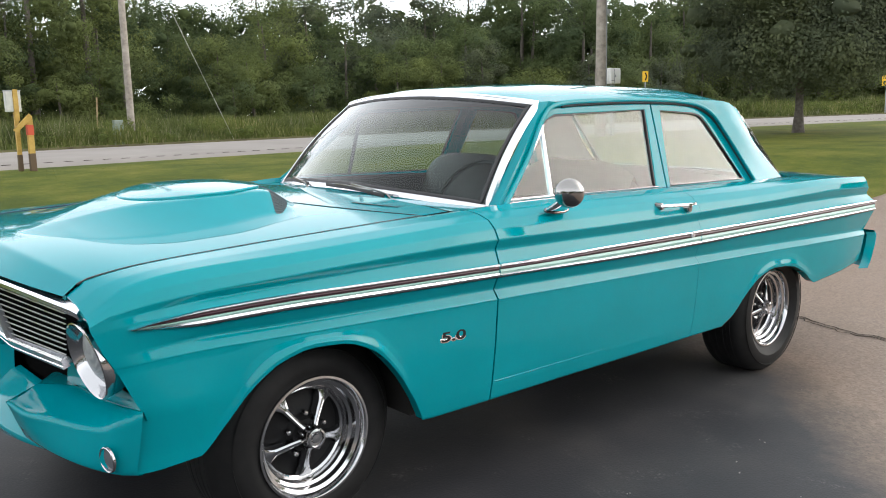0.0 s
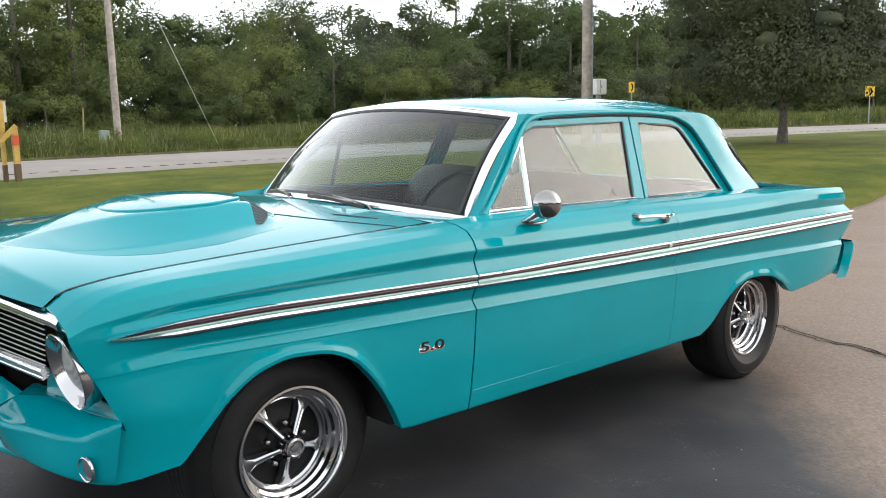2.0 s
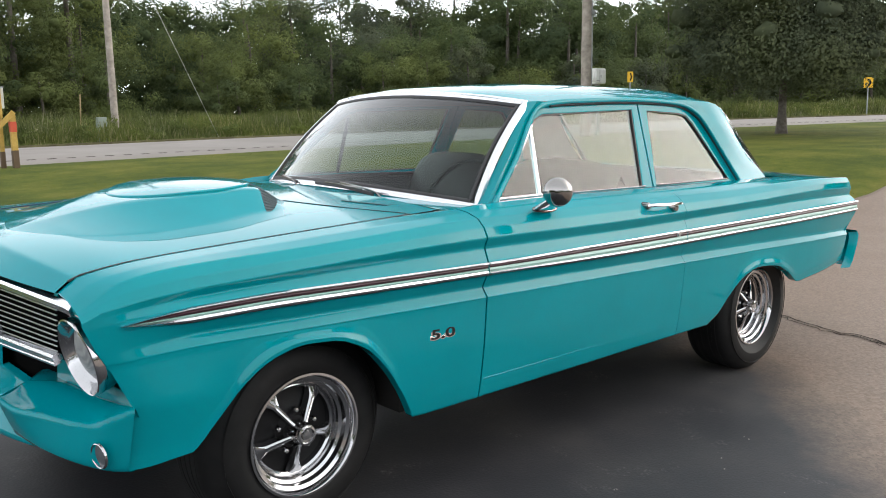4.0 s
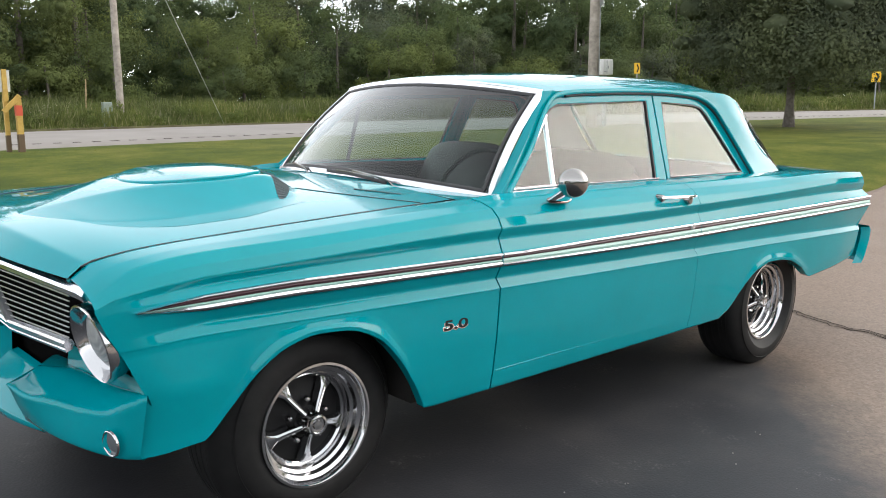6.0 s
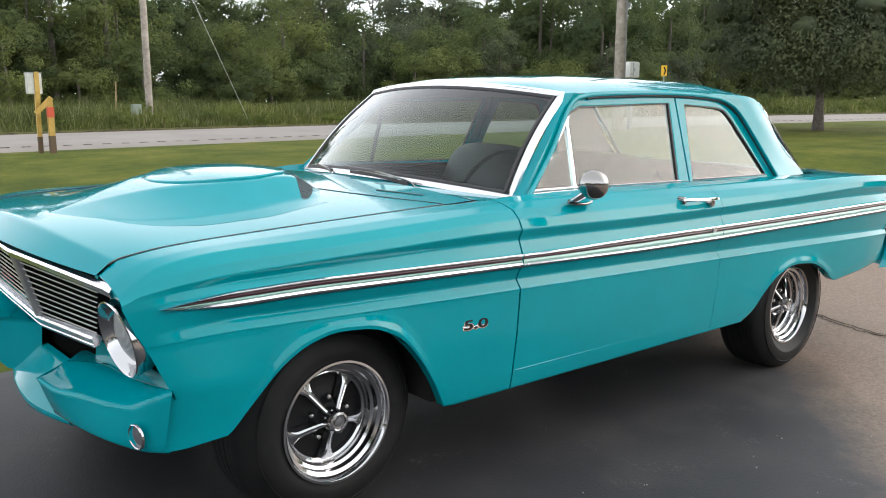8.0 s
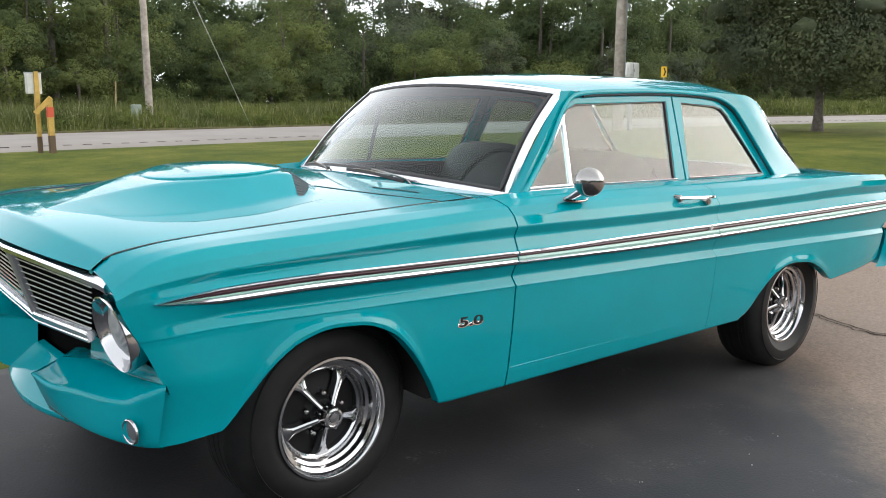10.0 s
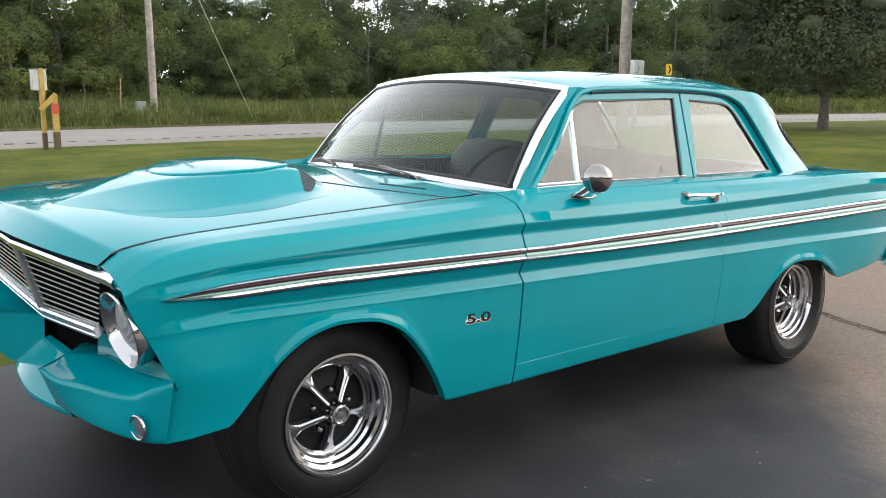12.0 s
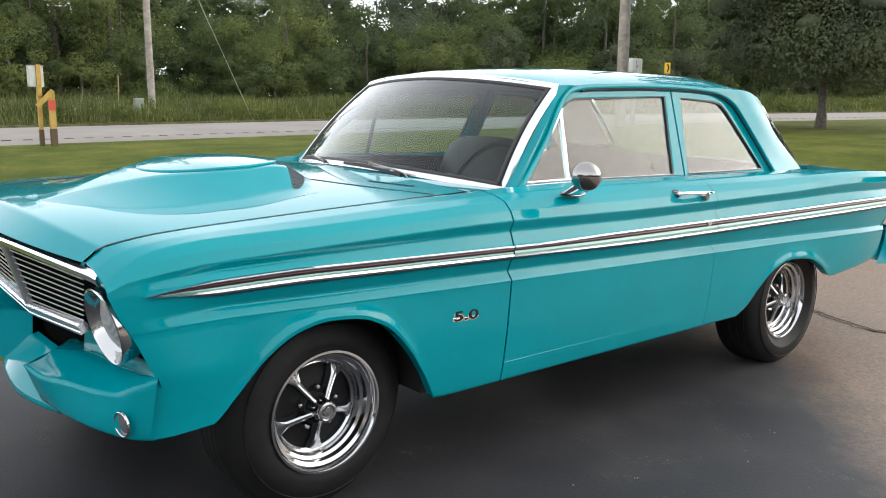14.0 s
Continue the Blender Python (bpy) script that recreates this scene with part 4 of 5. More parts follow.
# front: bumper pods with pointed inner ends, a low centre lip, and a dark intake between them
for side in (0, 1):
    f = (lambda d: mirror(d)) if side else (lambda d: d)
    top = curve_at([(-0.615, -0.305, 0.497), (-0.560, -0.42, 0.508), (-0.556, -0.55, 0.517), (-0.558, -0.66, 0.526), (-0.556, -0.77, 0.540), (-0.549, -0.870, 0.551)], 26)
    ridge = curve_at([(-0.738, -0.425, 0.497), (-0.722, -0.505, 0.483), (-0.685, -0.615, 0.489), (-0.653, -0.725, 0.494), (-0.620, -0.795, 0.498), (-0.598, -0.838, 0.522), (-0.549, -0.874, 0.549)], 26)
    low = curve_at([(-0.690, -0.440, 0.385), (-0.680, -0.60, 0.392), (-0.652, -0.735, 0.394), (-0.600, -0.822, 0.385), (-0.556, -0.848, 0.380)], 26)
    rows = []
    for p, q, r in zip(top, ridge, low):
        p, q, r = np.array(p), np.array(q), np.array(r)
        e = (q - p) * 0.30
        g = (r - q) * 0.28
        swell = np.array((-0.008, -0.006, 0))
        sag = np.array((0.0, 0.0, -0.004))
        rows.append([tuple(k) for k in curve_at([p + np.array((0.012, 0.0, -0.030)), p + np.array((0.002, 0, -0.002)), p + (q - p) * 0.12, p + (q - p) * 0.5 + sag, q - e * 0.45 + sag * 0.5, q - e * 0.10 + np.array((0, 0, 0.001)), q + g * 0.10, q + g * 0.5, q + (r - q) * 0.65 + swell * 0.5, r, r + np.array((0.05, 0.03, -0.004))], 40)])
    part("bumper_pod", f(grid(rows)), paint, car, sharp=75)
    wall_top = curve_at([(-0.545, -0.195, 0.486), (-0.650, -0.355, 0.480), (-0.738, -0.425, 0.497)], 10)
    wall_low = curve_at([(-0.550, -0.185, 0.400), (-0.612, -0.290, 0.312), (-0.660, -0.370, 0.350), (-0.690, -0.440, 0.385)], 10)
    part("pod_inner_wall", f(grid([wall_top, wall_low])), paint, car)
    shelf_back = curve_at([(-0.545, -0.195, 0.486), (-0.580, -0.250, 0.492), (-0.615, -0.305, 0.497)], 10)
    part("pod_shelf", f(flip(grid([wall_top, shelf_back]))), paint, car)
    corner = [(-0.545, -0.195, 0.486), (-0.615, -0.305, 0.496), (-0.560, -0.42, 0.506), (-0.530, -0.42, 0.506), (-0.530, -0.195, 0.486)]
    part("pod_floor", f((corner, [(0, 1, 2, 3, 4)])), paint, car)
    part("pod_back_wall", f(flip(grid([line_at([(-0.548, -0.345, 0.560), (-0.548, -0.86, 0.575)], 8), line_at([(-0.552, -0.345, 0.500), (-0.552, -0.86, 0.535)], 8)]))), paint, car)
    lamp = part("fog_lamp", f(moved(lathe([(0.0335, 0.004), (0.0325, -0.001), (0.031, -0.002), (0.029, 0.0), (0.028, 0.006)], 28), pose(-0.622, -0.822, 0.429, 4, 0, -80))), aged_chrome, car, "small round chrome-ringed lamp in the bumper")
    part("lens", f(moved(lathe([(0.028, 0.006), (0.016, 0.002), (0.0, 0.001)], 24), pose(-0.622, -0.822, 0.429, 4, 0, -80))), lamp_glass, lamp)
    # headlamp: a deep polished bezel with the glass set back in it
    at = pose(-0.632, -0.748, 0.662, 0, -14, 2)
    hl = part("headlamp_bezel", f(moved(lathe([(0.100, 0.030), (0.104, 0.006), (0.103, -0.002), (0.099, -0.004), (0.095, 0.002), (0.090, 0.020), (0.085, 0.034), (0.080, 0.038)], 56, "x"), at)), aged_chrome, car, "deep polished headlamp bezel")
    part("lens", f(moved(lathe([(0.081, 0.038), (0.070, 0.024), (0.050, 0.014), (0.025, 0.008), (0.0, 0.007)], 40, "x"), at)), lens_glass, hl, "clear fluted headlamp glass")
    part("reflector", f(moved(lathe([(0.078, 0.047), (0.06, 0.075), (0.02, 0.095), (0.0, 0.096)], 40, "x"), at)), lamp_silver, hl)
    # black sheet puts the dark of the hole behind the lamp into colour
    part("lamp_hole_dark", f(flip(grid([line_at([(-0.54, -0.64, 0.80), (-0.54, -0.84, 0.80)], 4), line_at([(-0.50, -0.62, 0.55), (-0.50, -0.85, 0.55)], 4)]))), black, car)
    part("lamp_shell", f(moved(lathe([(0.101, 0.010), (0.102, 0.030), (0.096, 0.060), (0.080, 0.085), (0.05, 0.10)], 40, "x"), at)), paint, hl, "turquoise lamp shell")
rows = []
for u in np.linspace(-1, 1, 13):
    a = abs(u)
    rows.append([(-0.53, 0.19 * u, 0.420), (-0.555, 0.195 * u, 0.412), (-0.605 + 0.01 * a, 0.245 * u, 0.352), (-0.652 + 0.036 * a * a, 0.295 * u, 0.302 + 0.012 * a), (-0.656 + 0.036 * a * a, 0.297 * u, 0.292 + 0.012 * a), (-0.648 + 0.036 * a * a, 0.300 * u, 0.268 + 0.022 * a), (-0.55, 0.30 * u, 0.29)])
part("centre_lip", grid(rows), paint, car, bevel=0.006)
part("intake", flip(grid([line_at([(-0.53, -0.62, 0.62), (-0.53, 0.62, 0.62)], 3), line_at([(-0.50, -0.62, 0.36), (-0.50, 0.62, 0.36)], 3)])), matt_black, car, "dark radiator intake")

for side in (0, 1):
    f = (lambda d: mirror(d)) if side else (lambda d: d)
    part("nose_panel", f(flip(grid([line_at([(-0.634, -0.676, 0.826), (-0.635, -0.75, 0.810), (-0.637, -0.82, 0.788)], 7), line_at([(-0.632, -0.676, 0.765), (-0.630, -0.80, 0.765)], 7)]))), paint, car)

# grille: a shallow vee with fine bars
G_TC, G_TO, G_BC, G_BO = (np.array(p) for p in ((-0.676, 0.0, 0.776), (-0.650, -0.785, 0.792), (-0.603, 0.0, 0.560), (-0.646, -0.715, 0.648)))


def grille_point(u, v):
    """u: 0 at the centre to 1 outside; v: 0 at the top to 1 below."""
    return (G_TC * (1 - u) + G_TO * u) * (1 - v) + (G_BC * (1 - u) + G_BO * u) * v


def up_to(pts, d):
    return [tuple(np.array(p) + np.array(d)) for p in pts]


grille = new("grille")
grille.parent = car
for side in (0, 1):
    f = (lambda d: mirror(d)) if side else (lambda d: d)
    part("backing", f(flip(grid([[tuple(grille_point(u, v) + np.array((0.060, 0, 0))) for u in np.linspace(0, 0.90, 5)] for v in np.linspace(0, 1, 4)]))), matt_black, grille)
    for k in range(9):
        v = 0.14 + 0.76 * k / 8
        pts = [tuple(grille_point(u, v) + np.array((0.004, 0, 0))) for u in np.linspace(0.035, 0.845, 8)]
        part("bar", f(sweep(pts, 0.004, 0.0028, up=(0, 0, 1))), bar_metal, grille)
    part("top_moulding", f(sweep([tuple(grille_point(u, -0.02)) for u in np.linspace(0.0, 0.95, 10)] + [tuple(grille_point(0.985, 0.02) + np.array((0.004, 0, 0)))], 0.026, 0.024, up=(-0.4, 0, 0.9))), steel, grille, "bright upper grille moulding")
    part("bottom_moulding", f(sweep([tuple(grille_point(u, 1.0)) for u in np.linspace(0, 0.87, 10)], 0.024, 0.022, up=(-0.4, 0, 0.9))), steel, grille)
    part("bottom_moulding", f(sweep([tuple(grille_point(u, 1.10)) for u in np.linspace(0, 0.87, 10)], 0.020, 0.010, up=(-0.4, 0, 0.9))), steel, grille)
part("centre_bar", sweep([tuple(grille_point(0, v)) for v in np.linspace(0, 1.05, 6)], 0.045, 0.02, up=(-1, 0, 0)), argent, grille, "grey centre divider")

# rear bumper end
for side in (0, 1):
    f = (lambda d: mirror(d)) if side else (lambda d: d)
    rows = []
    for z, x, w in ((0.440, 3.85, 0.04), (0.48, 3.885, 0.065), (0.57, 3.925, 0.075), (0.63, 3.935, 0.07), (0.652, 3.91, 0.04)):
        rows.append([(x - 0.09, -0.835, z), (x - 0.02, -0.862, z), (x + w, -0.835, z), (x + w + 0.03, -0.70, z), (x + w + 0.04, -0.3, z), (x + w + 0.04, 0.0, z)])
    part("rear_bumper", f(grid(rows)), paint, car, bevel=0.006)
    part("tail_lamp", f(moved(lathe([(0.085, -0.02), (0.085, 0.01), (0.06, 0.025), (0.0, 0.03)], 32, "x"), pose(3.86, -0.70, 0.79))), amber_red, car)

# windscreen wipers
for pivot, knee, tip, b0, b1 in (((0.645, -0.358, 0.950), (0.640, -0.315, 0.982), (0.636, -0.10, 1.006), (0.628, 0.06, 0.994), (0.642, -0.30, 0.974)),
                                 ((0.648, 0.225, 0.952), (0.652, 0.245, 0.982), (0.670, 0.37, 1.004), (0.690, 0.475, 0.984), (0.656, 0.235, 0.986))):
    wp = part("wiper", sweep(curve_at([pivot, knee, tip], 12), 0.008, 0.007, up=(0, 0, 1)), dull_chrome, car, "bright wiper arm resting on the glass")
    mid = tuple((np.array(b0) + np.array(b1)) / 2 + np.array((0, 0, 0.006)))
    part("blade", sweep(curve_at([b0, mid, b1], 12), 0.008, 0.013, up=(0, 0, 1)), seal, wp)
    part("blade_spine", sweep(up_to(curve_at([b0, mid, b1], 12)[2:-2], (-0.003, 0, 0.008)), 0.005, 0.004, up=(0, 0, 1)), dull_chrome, wp)
    part("pivot", moved(lathe([(0.018, -0.03), (0.017, 0.006), (0.012, 0.014), (0.007, 0.017), (0.0, 0.018)], 20, "z"), pose(*pivot)), dull_chrome, wp)

# cowl intake and shut line
for side in (0, 1):
    f = (lambda d: mirror(d)) if side else (lambda d: d)
    seam = [(0.29 + 0.40 * y * y, y, hood_z(0.29 + 0.40 * y * y, y) + 0.0008) for y in np.linspace(-0.685, -0.20, 16)]
    part("cowl_seam", f(sweep(seam, 0.004, 0.003)), seal, car)
    slot = [(0.40 + 0.40 * y * y, y, hood_z(0.40 + 0.40 * y * y, y) + 0.0015) for y in np.linspace(-0.54, -0.36, 8)]
    part("cowl_louver", f(sweep(slot, 0.012, 0.003)), mesh_dark, car, "dark narrow intake slot")

# door furniture
for side in (0, 1):
    f = (lambda d: mirror(d)) if side else (lambda d: d)
    h = part("door_handle", f(sweep(curve_at([(1.600, -0.885, 0.930), (1.615, -0.912, 0.934), (1.70, -0.922, 0.933), (1.78, -0.920, 0.932), (1.828, -0.905, 0.930)], 14), 0.013, 0.014, up=(0, -1, 0.2))), chrome, car, "chrome pull handle")
    part("handle_base", f(moved(lathe([(0.018, 0.02), (0.018, -0.010), (0.014, -0.018), (0.0, -0.020)], 20), pose(1.785, -0.892, 0.914))), dull_chrome, h)
    part("handle_foot", f(moved(lathe([(0.016, 0.02), (0.015, -0.006), (0.010, -0.012), (0.0, -0.013)], 16), pose(1.606, -0.882, 0.929))), dull_chrome, h)
    part("door_bead", f(sweep([(x, -(smooth_ip(x, HALF) - 0.021), bottom_z(x) + 0.066) for x in np.linspace(0.66, 1.83, 24)], 0.007, 0.006, sides=6)), paint, car)
    part("lock_button", f(moved(lathe([(0.013, 0.01), (0.013, -0.004), (0.011, -0.007), (0.0, -0.008)], 20), pose(1.812, -0.910, 0.803))), steel, car)
    lean = 0.045 if side else 0.0
    # the far bar is black: the shade on its inner face is in the colour
    vb = part("vent_bar", f(sweep([(1.122 + 2 * lean, side_y(0.975, -0.010), 0.975), (1.160 + lean, side_y(1.26, -0.010), 1.262)], 0.016, 0.014, up=(0, -1, 0))), seal if side else steel, car, "vent window bar blackened for its shaded inner side" if side else "bright vent window bar")
    part("vent_frame", f(sweep([(0.872, side_y(0.978, 0.004), 0.978), (1.066, side_y(1.155, 0.004), 1.157), (1.155, side_y(1.245, 0.004), 1.247)], 0.010, 0.010, up=(0, -1, 0))), steel, vb)
    part("vent_sill", f(sweep([(0.872, side_y(0.978, 0.004), 0.977), (1.12, side_y(0.98, 0.004), 0.982)], 0.014, 0.012, up=(0, -1, 0))), steel, vb)
    part("vent_latch", f(sweep([(0.985, side_y(1.09, 0.01), 1.085), (1.005, side_y(1.09, 0.01), 1.095)], 0.012, 0.016, up=(0, -1, 0))), chrome, vb)
    part("sill_moulding", f(sweep([(1.13, side_y(0.985, 0.004), 0.984), (1.82, side_y(0.99, 0.004), 0.991)], 0.005, 0.005, up=(0, -1, 0))), aged_chrome, car)
    part("sill_moulding", f(sweep([(1.925, side_y(0.992, 0.004), 0.995), (2.55, side_y(1.0, 0.004), 1.003)], 0.005, 0.005, up=(0, -1, 0))), aged_chrome, car)
mir = part("side_mirror", moved(lathe([(0.0, -0.034), (0.020, -0.032), (0.038, -0.022), (0.048, -0.006), (0.050, 0.008), (0.046, 0.012)], 36, "x"), pose(0.898, -0.985, 1.022, 0, -4, 34) @ Matrix.Diagonal((0.9, 1.02, 1.02, 1))), dull_chrome, car, "round chrome door mirror")
part("mirror_glass", moved(lathe([(0.046, 0.008), (0.0, 0.008)], 32, "x"), pose(0.898, -0.985, 1.022, 0, -4, 34) @ Matrix.Diagonal((0.9, 1.02, 1.02, 1))), chrome, mir)
# a tapering chrome foot carries the mirror head
rows = []
for t in np.linspace(0, 1, 9):
    cx, cy, cz = 0.970 - 0.030 * t, -0.872 - 0.080 * t, 0.955 + 0.058 * t
    a, b = 0.046 * (1 - t) ** 1.1 + 0.010, 0.014 * (1 - t) ** 1.1 + 0.008
    rows.append([(cx + a * math.cos(k), cy + b * math.sin(k), cz + 0.2 * b * math.sin(k)) for k in np.linspace(0, 2 * math.pi, 24, endpoint=False)])
part("mirror_stem", flip(grid(rows, closed_u=True)), chrome, mir)
part("mirror_foot", moved(lathe([(0.078, -0.010), (0.078, 0.001), (0.073, 0.004), (0.0, 0.005)], 32, "z"), pose(0.975, -0.868, 0.953, 24, 0, 0) @ Matrix.Diagonal((0.85, 0.26, 0.5, 1))), dull_chrome, mir)

# engine badge
def numerals(swell, depth, mat):
    text = bpy.data.curves.new("badge", "FONT")
    text.body, text.size, text.extrude, text.bevel_depth = "5.0", 0.044, depth, 0.0005
    text.align_x, text.align_y, text.offset = "CENTER", "CENTER", swell
    holder = bpy.data.objects.new("badge", text)
    scene.collection.objects.link(holder)
    me = bpy.data.meshes.new_from_object(holder.evaluated_get(bpy.context.evaluated_depsgraph_get()))
    bpy.data.objects.remove(holder)
    me.materials.clear()
    me.materials.append(mat)
    return me


for side in (0, 1):
    m = (pose(0.454, 0.898, 0.581, 90, 0, 180) if side else pose(0.454, -0.898, 0.581, 90, 0, 0)) @ Matrix.Diagonal((2.0, 1, 1, 1))
    ob = new("badge", numerals(0.0006, 0.003, black))
    ob.parent, ob.matrix_local = car, m
    tagged(ob, "raised dark numerals reading 5.0 with chrome edges")
    edge = new("badge_edge", numerals(0.0030, 0.0022, chrome))
    edge.parent = ob

# inside: dash, wheel, seats, door linings
rows = []
for y in np.linspace(-0.64, 0.64, 13):
    back = 0.15 * (y / 0.685) ** 2
    rows.append([(0.69 + back, y, 0.948), (0.81 + back * 0.6, y, 0.955), (0.90 + back * 0.3, y, 0.940), (0.945, y, 0.905), (0.935, y, 0.80), (0.90, y, 0.66)])
part("dashboard", grid(rows), vinyl, car, "dark dashboard")
wheel_pose = pose(1.03, -0.37, 0.925, 0, -62, 0)
ring = [tuple(wheel_pose @ Vector((0.198 * math.cos(a), 0.198 * math.sin(a), 0))) for a in np.linspace(0, 2 * math.pi, 40, endpoint=False)]
sw = part("steering_wheel", sweep(ring, 0.022, 0.022, up=(-0.9, 0, 0.45), closed=True, sides=8), black, car, "thin-rimmed black steering wheel")
for a in (0, math.pi):
    part("wheel_spoke", sweep([tuple(wheel_pose @ Vector((0.03 * math.cos(a + 1.57), 0.03 * math.sin(a + 1.57), -0.02))), tuple(wheel_pose @ Vector((0.19 * math.cos(a + 1.57), 0.19 * math.sin(a + 1.57), 0)))], 0.02, 0.008, up=(1, 0, 0)), chrome, sw)
part("column", sweep([tuple(wheel_pose @ Vector((0, 0, 0.0))), tuple(wheel_pose @ Vector((0, 0, -0.35)))], 0.05, 0.05, up=(0, 1, 0), sides=12), black, sw)


def seat(y0, y1, x, base, top):
    """A cushion and a back, both softly rounded."""
    rows = []
    for u in np.linspace(-1, 1, 15):
        y = (y0 + y1) / 2 + u * (y1 - y0) / 2
        k = (1 - abs(u) ** 5)
        h = top - 0.06 * abs(u) ** 4
        rows.append([(x + 0.02, y, base), (x - 0.06 * k, y, base + 0.1), (x - 0.03 * k, y, (base + h) / 2), (x + 0.07 - 0.03 * k, y, h - 0.06), (x + 0.11, y, h), (x + 0.15 + 0.02 * k, y, h - 0.05), (x + 0.12 + 0.03 * k, y, base)])
    part("seat_back", grid(rows), vinyl, car, "dark vinyl seat back")
    rows = []
    for u in np.linspace(-1, 1, 15):
        y = (y0 + y1) / 2 + u * (y1 - y0) / 2
        k = (1 - abs(u) ** 5)
        rows.append([(x - 0.50, y, base - 0.25), (x - 0.52 - 0.02 * k, y, base - 0.06), (x - 0.45, y, base - 0.01 + 0.02 * k), (x - 0.2, y, base + 0.02 * k), (x + 0.03, y, base - 0.02)])
    part("seat_cushion", grid(rows), vinyl, car)


seat(-0.66, -0.03, 1.62, 0.56, 1.095)
seat(0.03, 0.66, 1.62, 0.56, 1.095)
seat(-0.62, 0.62, 2.52, 0.58, 1.03)
for side in (0, 1):
    f = (lambda d: mirror(d)) if side else (lambda d: d)
    part("door_lining", f(flip(grid([[(x, -0.70, 0.975), (x, -0.74, 0.955), (x, -0.76, 0.70), (x, -0.78, 0.36)] for x in (0.87, 1.3, 1.87)]))), vinyl, car)
    part("quarter_lining", f(flip(grid([[(x, -0.70, 0.985), (x, -0.74, 0.96), (x, -0.75, 0.72), (x, -0.76, low)] for x, low in ((1.90, 0.36), (2.28, 0.36), (2.29, 0.71), (3.15, 0.71))]))), vinyl, car)
part("headliner", grid([[(p[0], p[1] * 0.96, p[2] - 0.035) for p in (roof_point(v, u) for u in np.linspace(-1, 1, 15))] for v in np.linspace(0.02, 0.98, 12)]), liner, car, "pale headliner")
part("parcel_shelf", box(2.68, 3.22, -0.60, 0.60, 0.955, 0.97), vinyl, car)
part("carpet", box(0.62, 2.6, -0.74, 0.74, 0.365, 0.38), carpet, car)
# exhaust under the floor
part("exhaust_pipe", sweep(curve_at([(0.42, -0.45, 0.24), (0.9, -0.42, 0.22), (2.0, -0.40, 0.22), (3.0, -0.40, 0.26), (3.7, -0.45, 0.27)], 20), 0.055, 0.055, sides=12), rusty, car)
part("front_axle", sweep([(0.0, -0.66, 0.30), (0.0, 0.66, 0.30)], 0.06, 0.06, sides=10), under, car)
part("rear_axle", sweep([(2.781, -0.64, 0.335), (2.781, 0.64, 0.335)], 0.08, 0.08, sides=10), under, car)
part("control_arm", sweep([(0.12, -0.66, 0.26), (0.33, -0.48, 0.28)], 0.05, 0.05, sides=8), rusty, car)
for cx, half in ((0.0, 0.40), (2.781, 0.45)):
    for side in (0, 1):
        f = (lambda d: mirror(d)) if side else (lambda d: d)
        rows = [[(cx + half * math.cos(a), y, 0.30 + half * 0.93 * math.sin(a)) for y in (-0.86, -0.56)] for a in np.linspace(0.60, math.pi - 0.45, 16)]
        part("wheel_house", f(grid(rows)), under, car)

# ---- plants ----
def leaf_mesh(name, centers, out, sizes, mats, index, rng):
    """Small pointed leaves: one quad each, facing roughly along out."""
    n = len(centers)
    d = out + rng.normal(0, 0.32, (n, 3))
    d /= np.linalg.norm(d, axis=1)[:, None] + 1e-9
    a = np.cross(d, rng.normal(0, 1, (n, 3)))
    a /= np.linalg.norm(a, axis=1)[:, None] + 1e-9
    b = np.cross(d, a)
    s = sizes[:, None]
    v = np.stack([centers - a * s * 0.5, centers - b * s * 0.32 + a * s * 0.05, centers + a * s * 0.5, centers + b * s * 0.32 + a * s * 0.05], 1).reshape(-1, 3)
    return v, np.arange(4 * n).reshape(n, 4), index


def quads_object(name, verts, quads, mats, index=None):
    me = bpy.data.meshes.new(name)
    me.vertices.add(len(verts))
    me.vertices.foreach_set("co", np.ascontiguousarray(verts, dtype=np.float32).ravel())
    me.loops.add(quads.size)
    me.loops.foreach_set("vertex_index", np.ascontiguousarray(quads, dtype=np.int32).ravel())
    me.polygons.add(len(quads))
    me.polygons.foreach_set("loop_start", np.arange(0, quads.size, 4, dtype=np.int32))
    for m in mats:
        me.materials.append(m)
    if index is not None:
        me.polygons.foreach_set("material_index", np.ascontiguousarray(index, dtype=np.int32))
    me.update(calc_edges=True)
    me.validate()
    return new(name, me)


def crown_leaves(base, height, spread, low, clumps, per, leaf, rng):
    """Leaves of one crown: clumps in an uneven egg, denser towards the outside. Also gives each clump's middle and size."""
    pts, outs, cores = [], [], []
    mid = np.array([base[0], base[1], base[2] + (height + low) / 2])
    for _ in range(clumps):
        d = rng.normal(0, 1, 3)
        d /= np.linalg.norm(d)
        r = rng.uniform(0.35, 1.0) ** 0.6
        c = mid + d * r * np.array([spread, spread, (height - low) / 2]) * rng.uniform(0.8, 1.1)
        size = rng.uniform(0.16, 0.34) * spread
        e = rng.normal(0, 1, (per, 3))
        e /= np.linalg.norm(e, axis=1)[:, None]
        e *= (rng.uniform(0.3, 1.0, per) ** 0.5)[:, None]
        pts.append(c + e * size * np.array([1.1, 1.1, 0.8]))
        outs.append(e + 0.7 * d + np.array([0, 0, 0.35]))
        cores.append((c, size))
    p, o = np.concatenate(pts), np.concatenate(outs)
    return p, o, rng.uniform(0.7, 1.35, len(p)) * leaf, cores


